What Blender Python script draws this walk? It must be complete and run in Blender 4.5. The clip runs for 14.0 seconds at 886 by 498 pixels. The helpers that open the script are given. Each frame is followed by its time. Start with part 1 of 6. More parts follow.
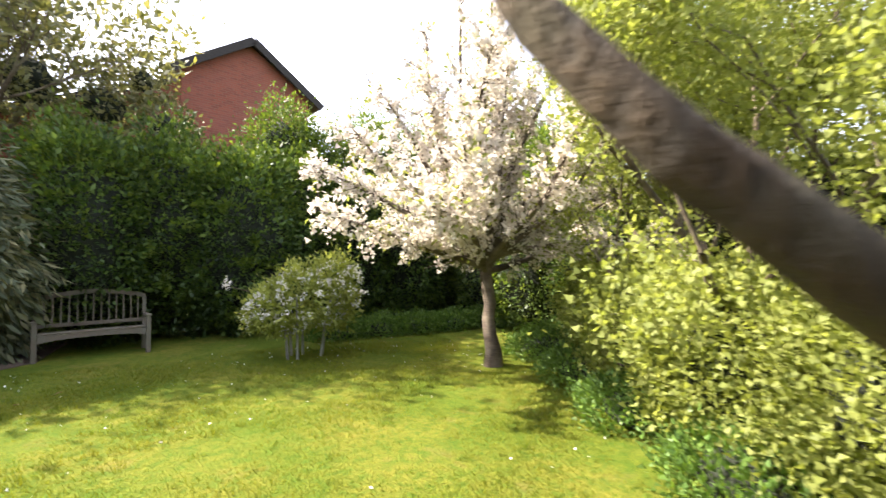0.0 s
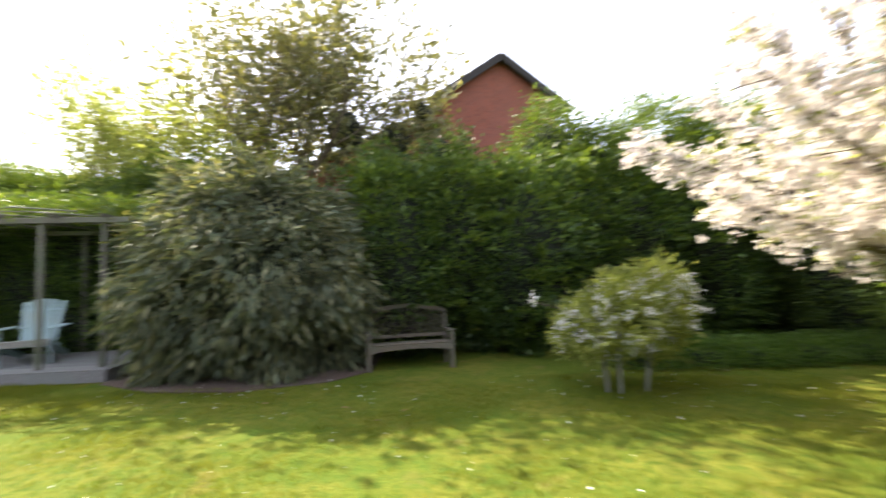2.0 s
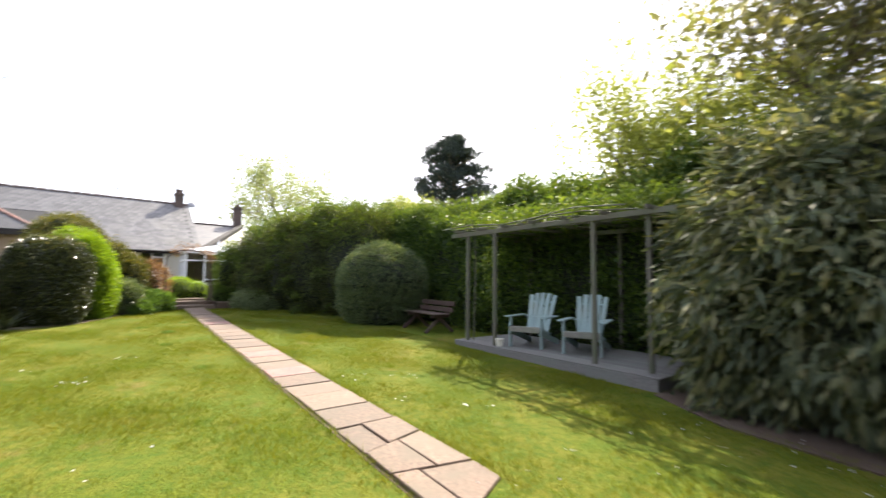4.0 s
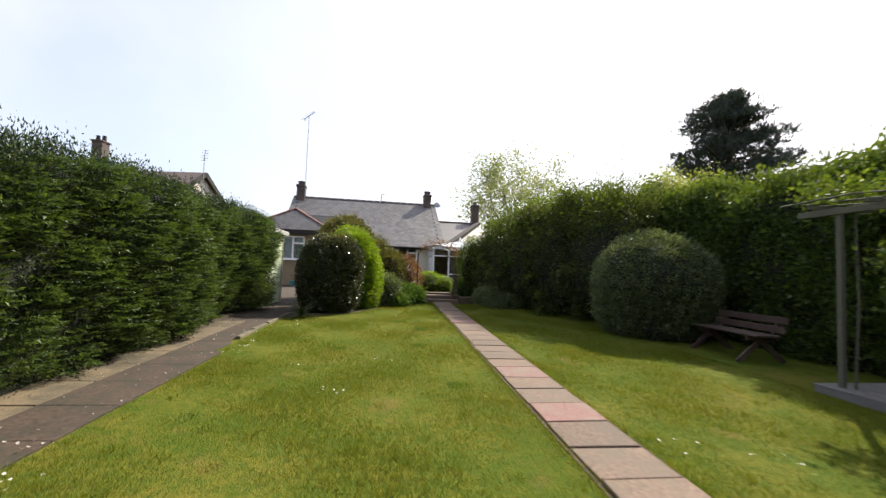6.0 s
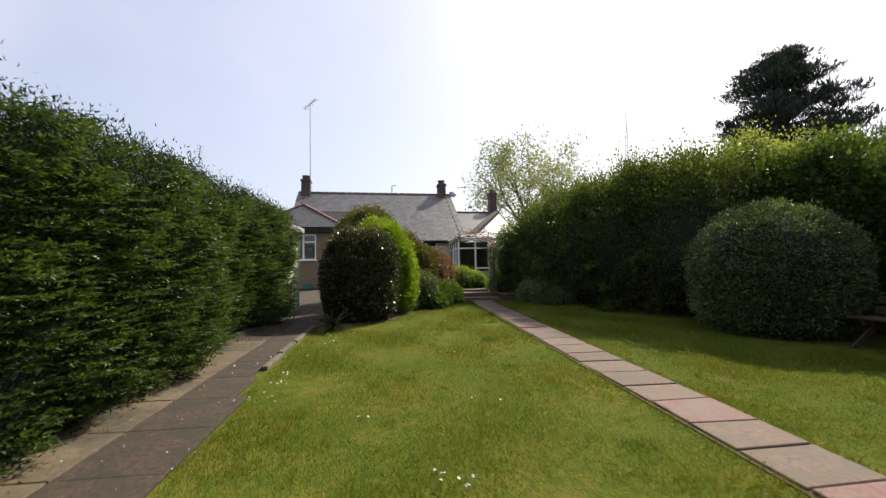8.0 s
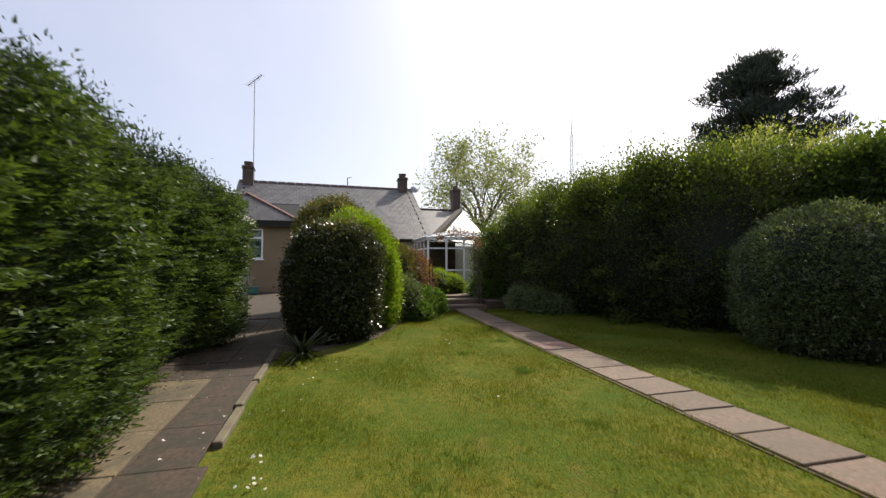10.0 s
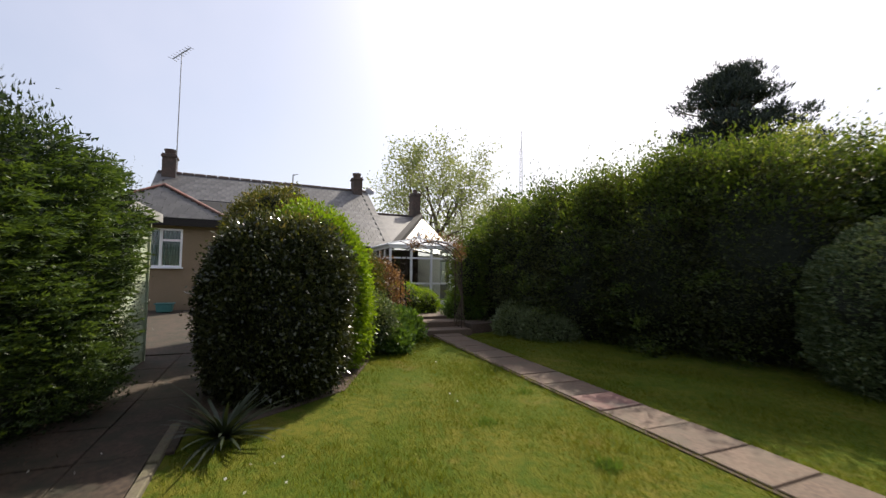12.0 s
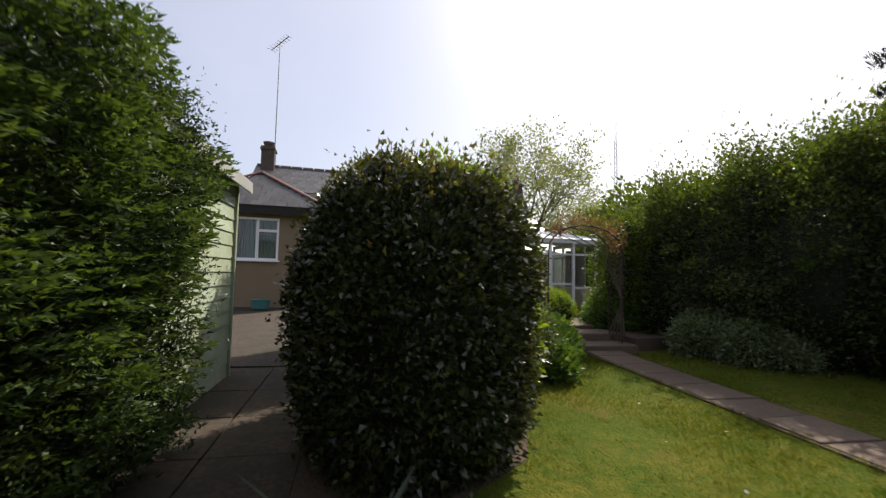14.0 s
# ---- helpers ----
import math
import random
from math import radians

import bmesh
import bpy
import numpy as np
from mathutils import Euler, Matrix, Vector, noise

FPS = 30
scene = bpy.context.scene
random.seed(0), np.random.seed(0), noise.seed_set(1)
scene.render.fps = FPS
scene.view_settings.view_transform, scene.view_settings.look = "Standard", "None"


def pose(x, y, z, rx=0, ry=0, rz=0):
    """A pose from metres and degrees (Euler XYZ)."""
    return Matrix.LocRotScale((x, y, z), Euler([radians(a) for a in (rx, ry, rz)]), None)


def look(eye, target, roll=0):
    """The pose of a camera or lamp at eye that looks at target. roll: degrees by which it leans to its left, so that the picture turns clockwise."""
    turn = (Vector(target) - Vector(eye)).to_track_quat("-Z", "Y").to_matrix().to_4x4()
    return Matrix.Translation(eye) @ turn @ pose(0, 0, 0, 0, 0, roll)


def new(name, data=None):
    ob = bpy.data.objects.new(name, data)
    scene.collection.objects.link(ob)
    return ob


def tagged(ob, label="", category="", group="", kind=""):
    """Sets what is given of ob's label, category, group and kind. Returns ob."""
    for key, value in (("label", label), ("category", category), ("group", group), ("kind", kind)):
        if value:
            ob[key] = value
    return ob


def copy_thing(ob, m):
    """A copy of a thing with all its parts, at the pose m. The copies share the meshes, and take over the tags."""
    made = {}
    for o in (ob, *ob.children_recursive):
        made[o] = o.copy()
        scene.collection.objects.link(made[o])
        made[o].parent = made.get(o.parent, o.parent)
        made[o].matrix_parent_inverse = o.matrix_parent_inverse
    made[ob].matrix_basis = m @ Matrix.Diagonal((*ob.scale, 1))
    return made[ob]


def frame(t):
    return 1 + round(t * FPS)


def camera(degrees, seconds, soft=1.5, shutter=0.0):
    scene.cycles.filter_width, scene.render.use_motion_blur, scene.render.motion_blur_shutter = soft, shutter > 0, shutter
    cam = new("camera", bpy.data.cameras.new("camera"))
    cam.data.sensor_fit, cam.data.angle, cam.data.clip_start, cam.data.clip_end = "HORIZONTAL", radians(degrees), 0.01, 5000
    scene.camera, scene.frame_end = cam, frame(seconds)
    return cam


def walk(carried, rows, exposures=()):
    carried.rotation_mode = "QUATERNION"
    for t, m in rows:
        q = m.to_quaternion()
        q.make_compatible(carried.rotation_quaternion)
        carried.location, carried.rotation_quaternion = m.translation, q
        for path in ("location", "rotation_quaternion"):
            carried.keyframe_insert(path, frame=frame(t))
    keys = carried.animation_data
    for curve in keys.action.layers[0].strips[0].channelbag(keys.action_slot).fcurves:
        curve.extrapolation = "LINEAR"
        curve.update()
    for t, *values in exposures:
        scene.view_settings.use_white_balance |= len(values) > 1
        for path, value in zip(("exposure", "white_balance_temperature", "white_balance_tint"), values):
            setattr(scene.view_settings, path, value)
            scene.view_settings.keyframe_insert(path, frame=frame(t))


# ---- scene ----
cam = camera(93.4, 14.0, soft=1.35, shutter=0.5)
PATH = [
    (0, (-0.175, -0.212, 1.64), (1.002, 1.404, 1.691), 0.4),
    (0.5, (-0.356, 0.165, 1.635), (0.75, 1.828, 1.732), 0.2),
    (1, (-0.485, 0.53, 1.67), (0.567, 2.222, 1.838), -0.1),
    (1.5, (-0.628, 0.966, 1.679), (0.098, 2.823, 1.841), 0.6),
    (1.8, (-0.819, 1.16, 1.648), (-0.357, 3.098, 1.821), -0.9),
    (2, (-0.969, 1.398, 1.638), (-0.74, 3.382, 1.753), -1.6),
    (2.5, (-1.184, 1.905, 1.624), (-1.683, 3.839, 1.739), -1.0),
    (3, (-1.608, 2.189, 1.612), (-2.552, 3.945, 1.769), -0.6),
    (3.5, (-2.114, 2.423, 1.601), (-3.431, 3.92, 1.754), -1.9),
    (4, (-2.543, 2.621, 1.603), (-4.141, 3.815, 1.753), 0.7),
    (6.5, (-5.36, 2.756, 1.645), (-7.353, 2.893, 1.749), 0.6),
    (7, (-5.93, 2.497, 1.606), (-7.924, 2.608, 1.705), -0.2),
    (9.5, (-8.449, 0.94, 1.763), (-10.39, 1.419, 1.827), -1.1),
    (10, (-9.064, 0.873, 1.775), (-10.997, 1.379, 1.846), -0.2),
    (10.5, (-9.681, 0.816, 1.851), (-11.559, 1.503, 1.886), -1.3),
    (11, (-10.302, 0.813, 1.844), (-12.168, 1.529, 1.931), -1.0),
    (11.5, (-10.967, 0.749, 1.825), (-12.781, 1.578, 1.975), 0.2),
    (12, (-11.623, 0.775, 1.875), (-13.471, 1.531, 1.993), 0.6),
    (12.5, (-12.297, 0.804, 1.782), (-14.16, 1.507, 1.967), 0.2),
    (13, (-13.013, 0.664, 1.726), (-14.859, 1.417, 1.893), -0.2),
    (13.5, (-13.651, 0.545, 1.724), (-15.588, 1.015, 1.877), 1.3),
    (14, (-14.194, 0.414, 1.714), (-16.151, 0.809, 1.835), 1.4),
]
walk(cam, [(t, look(eye, target, roll)) for t, eye, target, roll in PATH],
     [(0.0, 2.42), (2.0, 2.34), (3.0, 2.12), (4.2, 1.7), (6.3, 0.75), (9.5, 0.42), (14.0, 0.3)])

# world and sun
SUN = Vector((-0.64, 0.62, 0.84)).normalized()
world = bpy.data.worlds.new("sky")
scene.world = world
world.use_nodes = True
wn = world.node_tree.nodes
sky = wn.new("ShaderNodeTexSky")
sky.sky_type, sky.sun_disc = "NISHITA", False
sky.sun_elevation, sky.sun_rotation = math.asin(SUN.z), math.atan2(SUN.x, SUN.y)
sky.air_density, sky.dust_density, sky.ozone_density = 1.0, 3.0, 1.2
wn["Background"].inputs["Strength"].default_value = 0.125
# thin high cloud over the whole sky
cloud, cmap, ctex, cmix = (wn.new("ShaderNode" + k) for k in ("TexNoise", "MapRange", "TexCoord", "Mix"))
cloud.inputs["Scale"].default_value, cloud.inputs["Detail"].default_value = 1.6, 5
cmap.inputs["From Min"].default_value, cmap.inputs["From Max"].default_value = 0.3, 0.7
cmap.inputs["To Min"].default_value, cmap.inputs["To Max"].default_value = 0.32, 0.72
cmix.data_type = "RGBA"
cmix.inputs[7].default_value = (5.7, 5.65, 6.6, 1)
world.node_tree.links.new(ctex.outputs["Generated"], cloud.inputs["Vector"])
world.node_tree.links.new(cloud.outputs["Fac"], cmap.inputs["Value"])
world.node_tree.links.new(cmap.outputs[0], cmix.inputs[0])
world.node_tree.links.new(sky.outputs[0], cmix.inputs[6])
world.node_tree.links.new(cmix.outputs[2], wn["Background"].inputs["Color"])
sun = new("sun", bpy.data.lights.new("sun", "SUN"))
sun.data.energy, sun.data.angle, sun.data.color = 5.0, radians(0.6), (1.0, 0.9, 0.77)
sun.matrix_world = look(SUN * 50, (0, 0, 0))


# materials
def mat(name, rough=0.7, metal=0.0):
    m = bpy.data.materials.new(name)
    m.use_nodes = True
    b = m.node_tree.nodes["Principled BSDF"]
    b.inputs["Roughness"].default_value, b.inputs["Metallic"].default_value = rough, metal
    return m, m.node_tree, b


def ramp(nt, fac, stops):
    n = nt.nodes.new("ShaderNodeValToRGB")
    while len(n.color_ramp.elements) < len(stops):
        n.color_ramp.elements.new(0.5)
    for e, (p, c) in zip(n.color_ramp.elements, stops):
        e.position, e.color = p, (*c, 1)
    nt.links.new(fac, n.inputs[0])
    return n.outputs[0]


def noise_tex(nt, scale, detail=4, stretch=(1, 1, 1), coord="Object", rough=0.6):
    tc, mp, n = (nt.nodes.new("ShaderNode" + k) for k in ("TexCoord", "Mapping", "TexNoise"))
    mp.inputs["Scale"].default_value = stretch
    n.inputs["Scale"].default_value, n.inputs["Detail"].default_value, n.inputs["Roughness"].default_value = scale, detail, rough
    nt.links.new(tc.outputs[coord], mp.inputs[0])
    nt.links.new(mp.outputs[0], n.inputs["Vector"])
    return n.outputs["Fac"]


def mixc(nt, fac, a, b, mode="MIX"):
    n = nt.nodes.new("ShaderNodeMix")
    n.data_type, n.blend_type = "RGBA", mode
    for sock, v in ((n.inputs[0], fac), (n.inputs[6], a), (n.inputs[7], b)):
        if isinstance(v, (int, float)):
            sock.default_value = v
        elif isinstance(v, tuple):
            sock.default_value = (*v, 1)
        else:
            nt.links.new(v, sock)
    return n.outputs[2]


def bump(nt, b, height, strength=0.4, dist=0.01):
    n = nt.nodes.new("ShaderNodeBump")
    n.inputs["Strength"].default_value, n.inputs["Distance"].default_value = strength, dist
    nt.links.new(height, n.inputs["Height"])
    nt.links.new(n.outputs[0], b.inputs["Normal"])


def surface(name, dark, light, fine=30, broad=1.5, rough=0.8, stain=None, stretch=(1, 1, 1), strength=0.4, dist=0.01, metal=0.0, vary=0.0):
    """Grain between two colours, broad blotches towards a third."""
    m, nt, b = mat(name, rough, metal)
    g = noise_tex(nt, fine, 5, stretch)
    c = ramp(nt, g, [(0.3, dark), (0.7, light)])
    if stain:
        s = noise_tex(nt, broad, 4)
        c = mixc(nt, ramp(nt, s, [(0.42, (0, 0, 0)), (0.68, (1, 1, 1))]), c, stain)
    if vary:
        oi = nt.nodes.new("ShaderNodeObjectInfo")
        c = mixc(nt, 1.0, c, ramp(nt, oi.outputs["Random"], [(0, (1 - vary,) * 3), (1, (1, 1, 1))]), "MULTIPLY")
    nt.links.new(c, b.inputs["Base Color"])
    bump(nt, b, g, strength, dist)
    return m


def leaf_mat(name, a, b_col, c_col, trans=0.35, rough=0.45, patch=1.2, tint=None, sheen=0.3, glow=(1.35, 1.3, 0.5)):
    """Leaves: colour varies leaf by leaf and in broad patches; light passes through."""
    m, nt, b = mat(name, rough)
    b.inputs["Specular IOR Level"].default_value = sheen
    geo = nt.nodes.new("ShaderNodeNewGeometry")
    c = ramp(nt, geo.outputs["Random Per Island"], [(0.0, a), (0.5, b_col), (1.0, c_col)])
    p = noise_tex(nt, patch, 3)
    c = mixc(nt, ramp(nt, p, [(0.35, (0, 0, 0)), (0.7, (0.7,) * 3)]), c, tint or tuple(0.55 * v for v in b_col))
    nt.links.new(c, b.inputs["Base Color"])
    tr, mx = nt.nodes.new("ShaderNodeBsdfTranslucent"), nt.nodes.new("ShaderNodeMixShader")
    warm = mixc(nt, 1.0, c, glow, "MULTIPLY")
    nt.links.new(warm, tr.inputs["Color"])
    mx.inputs[0].default_value = trans
    nt.links.new(b.outputs[0], mx.inputs[1])
    nt.links.new(tr.outputs[0], mx.inputs[2])
    nt.links.new(mx.outputs[0], nt.nodes["Material Output"].inputs[0])
    return m


M = {}
M["conifer"] = leaf_mat("conifer leaves", (0.015, 0.028, 0.014), (0.031, 0.056, 0.019), (0.072, 0.11, 0.034), 0.24, 0.55, 5.0, (0.011, 0.022, 0.01))
M["spray"] = leaf_mat("light conifer sprays", (0.045, 0.08, 0.022), (0.08, 0.13, 0.034), (0.13, 0.19, 0.05), 0.33, 0.5, 3.0, (0.04, 0.07, 0.02))
M["yewdark"] = leaf_mat("very dark hedge leaves", (0.03, 0.045, 0.02), (0.055, 0.08, 0.028), (0.12, 0.155, 0.045), 0.46, 0.5, 1.6, (0.05, 0.042, 0.026))
M["wildhedge"] = leaf_mat("mid green hedge leaves", (0.05, 0.08, 0.024), (0.1, 0.15, 0.034), (0.2, 0.26, 0.06), 0.38, 0.42, 1.6, (0.04, 0.075, 0.026))
M["laurel"] = leaf_mat("dark hedge leaves", (0.035, 0.062, 0.022), (0.07, 0.12, 0.03), (0.16, 0.23, 0.05), 0.5, 0.42, 0.8, (0.035, 0.065, 0.022))
# fresh green leaves; also colours hedge tops as if the sun lit them
M["hedgetop"] = leaf_mat("fresh and sunlit hedge leaves", (0.05, 0.09, 0.018), (0.1, 0.155, 0.025), (0.18, 0.23, 0.045), 0.42, 0.5, 0.8)
M["glossy"] = leaf_mat("glossy leaves", (0.025, 0.032, 0.014), (0.048, 0.06, 0.021), (0.11, 0.118, 0.045), 0.18, 0.27, 2.0, sheen=0.6)
M["lime"] = leaf_mat("lime green leaves", (0.1, 0.18, 0.015), (0.19, 0.3, 0.02), (0.3, 0.42, 0.04), 0.45, 0.45, 1.5)
M["rhodo"] = leaf_mat("grey-green drooping leaves", (0.08, 0.1, 0.065), (0.15, 0.175, 0.105), (0.3, 0.28, 0.15), 0.32, 0.6, 1.5, (0.04, 0.05, 0.032), sheen=0.12)
M["variegated"] = leaf_mat("cream-edged leaves", (0.05, 0.08, 0.036), (0.1, 0.145, 0.065), (0.27, 0.3, 0.16), 0.3, 0.45, 1.5)
M["pale_tree"] = leaf_mat("pale young leaves", (0.1, 0.105, 0.06), (0.17, 0.175, 0.09), (0.29, 0.27, 0.13), 0.38, 0.5, 1.0, (0.07, 0.07, 0.035))
M["spring"] = leaf_mat("bright spring leaves", (0.17, 0.2, 0.05), (0.27, 0.3, 0.075), (0.38, 0.4, 0.13), 0.52, 0.6, 1.6, (0.18, 0.21, 0.05), glow=(1.2, 1.2, 0.7))
M["palespring"] = leaf_mat("thin spring leaves", (0.2, 0.24, 0.08), (0.3, 0.34, 0.12), (0.4, 0.43, 0.18), 0.4, 0.6, 1.3, (0.27, 0.29, 0.15), glow=(1.1, 1.1, 0.8))
M["blossom"] = leaf_mat("white blossom", (0.5, 0.44, 0.37), (0.66, 0.61, 0.54), (0.78, 0.75, 0.7), 0.55, 0.8, 1.5, (0.6, 0.54, 0.46), glow=(1.0, 0.97, 0.97))
M["cedar"] = leaf_mat("dark pine needles", (0.018, 0.028, 0.024), (0.033, 0.048, 0.04), (0.06, 0.08, 0.06), 0.14, 0.6, 0.8)
M["bronze"] = leaf_mat("bronze tipped leaves", (0.055, 0.065, 0.02), (0.11, 0.125, 0.03), (0.24, 0.18, 0.05), 0.3, 0.5, 1.6)
M["redleaf"] = leaf_mat("reddish leaves", (0.1, 0.05, 0.035), (0.2, 0.11, 0.07), (0.34, 0.2, 0.14), 0.35, 0.5, 2.0)
M["bedgreen"] = leaf_mat("fresh border leaves", (0.05, 0.1, 0.02), (0.1, 0.18, 0.035), (0.18, 0.28, 0.06), 0.35, 0.5, 2.0)
M["silver"] = leaf_mat("grey-green leaves", (0.11, 0.15, 0.08), (0.19, 0.24, 0.13), (0.3, 0.36, 0.2), 0.3, 0.6, 2.0)
M["strap"] = leaf_mat("strap leaves", (0.018, 0.03, 0.015), (0.035, 0.048, 0.027), (0.08, 0.095, 0.06), 0.12, 0.4, 3.0)
M["grass"] = leaf_mat("grass blades", (0.056, 0.092, 0.008), (0.1, 0.145, 0.012), (0.19, 0.195, 0.028), 0.38, 0.8, 1.6, (0.15, 0.14, 0.022), sheen=0.08)
M["petal"] = leaf_mat("white petals", (0.6, 0.58, 0.52), (0.7, 0.68, 0.63), (0.78, 0.76, 0.7), 0.2, 0.6, glow=(1.0, 1.0, 0.95))
# near-black: the shade inside hedges and bushes is put into this colour
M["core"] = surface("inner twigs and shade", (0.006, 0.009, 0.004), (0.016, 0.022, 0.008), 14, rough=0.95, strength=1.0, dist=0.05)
M["bark"] = surface("bark", (0.04, 0.028, 0.016), (0.13, 0.095, 0.06), 22, 3, 0.9, (0.15, 0.13, 0.085), (1, 1, 0.35), 0.9, 0.02)
M["boughbark"] = surface("rough dark bark", (0.012, 0.008, 0.003), (0.075, 0.046, 0.02), 38, 7, 0.9, (0.05, 0.04, 0.018), (1, 1, 0.35), 1.0, 0.03)
M["cherrybark"] = surface("ringed bark", (0.025, 0.016, 0.011), (0.1, 0.07, 0.05), 16, 3, 0.75, (0.16, 0.13, 0.09), (0.4, 0.4, 3.0), 0.8, 0.012)
M["wood"] = surface("weathered teak", (0.07, 0.055, 0.038), (0.16, 0.13, 0.09), 30, 2.5, 0.8, (0.12, 0.12, 0.085), (1, 6, 6), 0.35, 0.003, vary=0.2)
M["greywood"] = surface("grey weathered timber", (0.14, 0.13, 0.11), (0.33, 0.31, 0.27), 26, 2, 0.85, (0.19, 0.21, 0.16), (6, 6, 0.8), 0.4, 0.004, vary=0.2)
M["deck"] = surface("grey deck boards", (0.1, 0.095, 0.09), (0.24, 0.225, 0.21), 26, 2, 0.85, (0.16, 0.17, 0.15), (0.8, 8, 8), 0.4, 0.004, vary=0.25)
M["brownwood"] = surface("brown stained timber", (0.035, 0.02, 0.015), (0.085, 0.05, 0.036), 26, 2, 0.8, (0.09, 0.07, 0.05), (1, 6, 6), 0.35, 0.003, vary=0.2)
M["bluewood"] = surface("faded blue-green painted wood", (0.2, 0.3, 0.3), (0.36, 0.47, 0.46), 24, 3, 0.7, (0.3, 0.36, 0.33), (6, 6, 1), 0.3, 0.003, vary=0.15)
M["shedgreen"] = surface("pale green painted boards", (0.3, 0.37, 0.26), (0.46, 0.54, 0.4), 12, 1.8, 0.65, (0.3, 0.33, 0.2), (1, 1, 8), 0.25, 0.003, vary=0.14)
M["felt"] = surface("grey mineral felt", (0.26, 0.26, 0.25), (0.42, 0.42, 0.4), 120, 2, 0.9, (0.3, 0.31, 0.27))
M["slab"] = surface("buff paving slabs", (0.1, 0.064, 0.043), (0.2, 0.136, 0.092), 24, 3.2, 0.85, (0.12, 0.092, 0.062), (1, 1, 1), 0.35, 0.004, vary=0.3)
M["pinkslab"] = surface("pink paving slabs", (0.14, 0.065, 0.055), (0.22, 0.115, 0.095), 24, 3.2, 0.85, (0.17, 0.13, 0.1), (1, 1, 1), 0.35, 0.004, vary=0.15)
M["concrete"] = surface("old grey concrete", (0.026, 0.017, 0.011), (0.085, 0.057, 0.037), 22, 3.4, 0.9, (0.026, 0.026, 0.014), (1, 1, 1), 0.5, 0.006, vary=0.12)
M["oldpost"] = surface("old greenish timber", (0.07, 0.065, 0.05), (0.17, 0.155, 0.12), 26, 2, 0.9, (0.1, 0.12, 0.07), (6, 6, 0.8), 0.6, 0.006, vary=0.2)
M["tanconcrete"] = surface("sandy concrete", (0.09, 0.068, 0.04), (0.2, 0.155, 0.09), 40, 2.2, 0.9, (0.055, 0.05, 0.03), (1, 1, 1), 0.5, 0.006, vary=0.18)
M["edging"] = surface("mossy concrete edging", (0.07, 0.055, 0.036), (0.17, 0.14, 0.1), 40, 3, 0.9, (0.16, 0.15, 0.08), vary=0.2)
M["soil"] = surface("bare soil", (0.05, 0.032, 0.02), (0.12, 0.08, 0.055), 35, 2, 0.95, (0.1, 0.075, 0.055), strength=1.0, dist=0.03)
M["slate"] = surface("grey slates", (0.075, 0.075, 0.08), (0.2, 0.195, 0.19), 5, 0.8, 0.5, (0.17, 0.165, 0.15), strength=0.2, dist=0.004, vary=0.4)
_nt = M["slate"].node_tree
_geo = _nt.nodes.new("ShaderNodeNewGeometry")
_old = _nt.nodes["Principled BSDF"].inputs["Base Color"].links[0].from_socket
_nt.links.new(mixc(_nt, 1.0, _old, ramp(_nt, _geo.outputs["Random Per Island"], [(0, (0.62,) * 3), (1, (1, 1, 1))]), "MULTIPLY"), _nt.nodes["Principled BSDF"].inputs["Base Color"])
M["underlay"] = surface("dark roof underlay", (0.025, 0.025, 0.027), (0.045, 0.045, 0.045), 8, 1, 0.9)
M["ridge"] = surface("clay ridge tiles", (0.16, 0.06, 0.04), (0.28, 0.12, 0.09), 20, 2, 0.8, (0.14, 0.09, 0.08), vary=0.2)
M["brownridge"] = surface("brown ridge tiles", (0.07, 0.05, 0.045), (0.14, 0.1, 0.09), 20, 2, 0.8, (0.1, 0.08, 0.07))
M["render"] = surface("cream painted render", (0.6, 0.57, 0.48), (0.72, 0.69, 0.6), 60, 1.2, 0.85, (0.55, 0.52, 0.42))
M["pebble"] = surface("brown pebbledash", (0.14, 0.1, 0.06), (0.3, 0.22, 0.14), 90, 1.5, 0.9, (0.2, 0.15, 0.09), strength=0.8)
M["chimney"] = surface("sooty brick chimney", (0.05, 0.035, 0.03), (0.13, 0.09, 0.075), 18, 3, 0.9, (0.06, 0.05, 0.045))
M["upvc"] = surface("white plastic frame", (0.74, 0.75, 0.75), (0.8, 0.8, 0.8), 5, 1, 0.35, (0.7, 0.71, 0.7), strength=0.05)
M["poly"] = surface("white polycarbonate roof sheet", (0.62, 0.65, 0.67), (0.72, 0.74, 0.75), 3, 1, 0.3, (0.6, 0.62, 0.62), strength=0.05)
M["darkwood"] = surface("dark fascia", (0.01, 0.008, 0.007), (0.025, 0.02, 0.018), 20, 2, 0.85)
M["curtain"] = surface("teal curtain cloth", (0.1, 0.17, 0.16), (0.2, 0.3, 0.28), 8, 1, 0.9, (0.1, 0.16, 0.15), (1, 14, 1))
M["metal"] = surface("dull metal", (0.2, 0.2, 0.2), (0.36, 0.36, 0.36), 30, 2, 0.45, metal=0.8, strength=0.1)
M["rust"] = surface("rusty iron", (0.02, 0.013, 0.01), (0.06, 0.035, 0.025), 30, 2, 0.8)
M["plasticbox"] = surface("blue-green plastic", (0.03, 0.13, 0.125), (0.045, 0.17, 0.16), 10, 2, 0.45, strength=0.05)
# dimness of the rooms behind glass is put into this colour
M["room"] = surface("dim room plaster", (0.2, 0.19, 0.17), (0.28, 0.26, 0.24), 5, 1, 0.9)
M["whitewall"] = surface("pale rendered gable", (0.55, 0.5, 0.44), (0.66, 0.61, 0.54), 20, 1, 0.9)
M["browntile"] = surface("brown roof tiles", (0.07, 0.05, 0.045), (0.15, 0.11, 0.095), 9, 1, 0.8, stretch=(1, 1, 6))


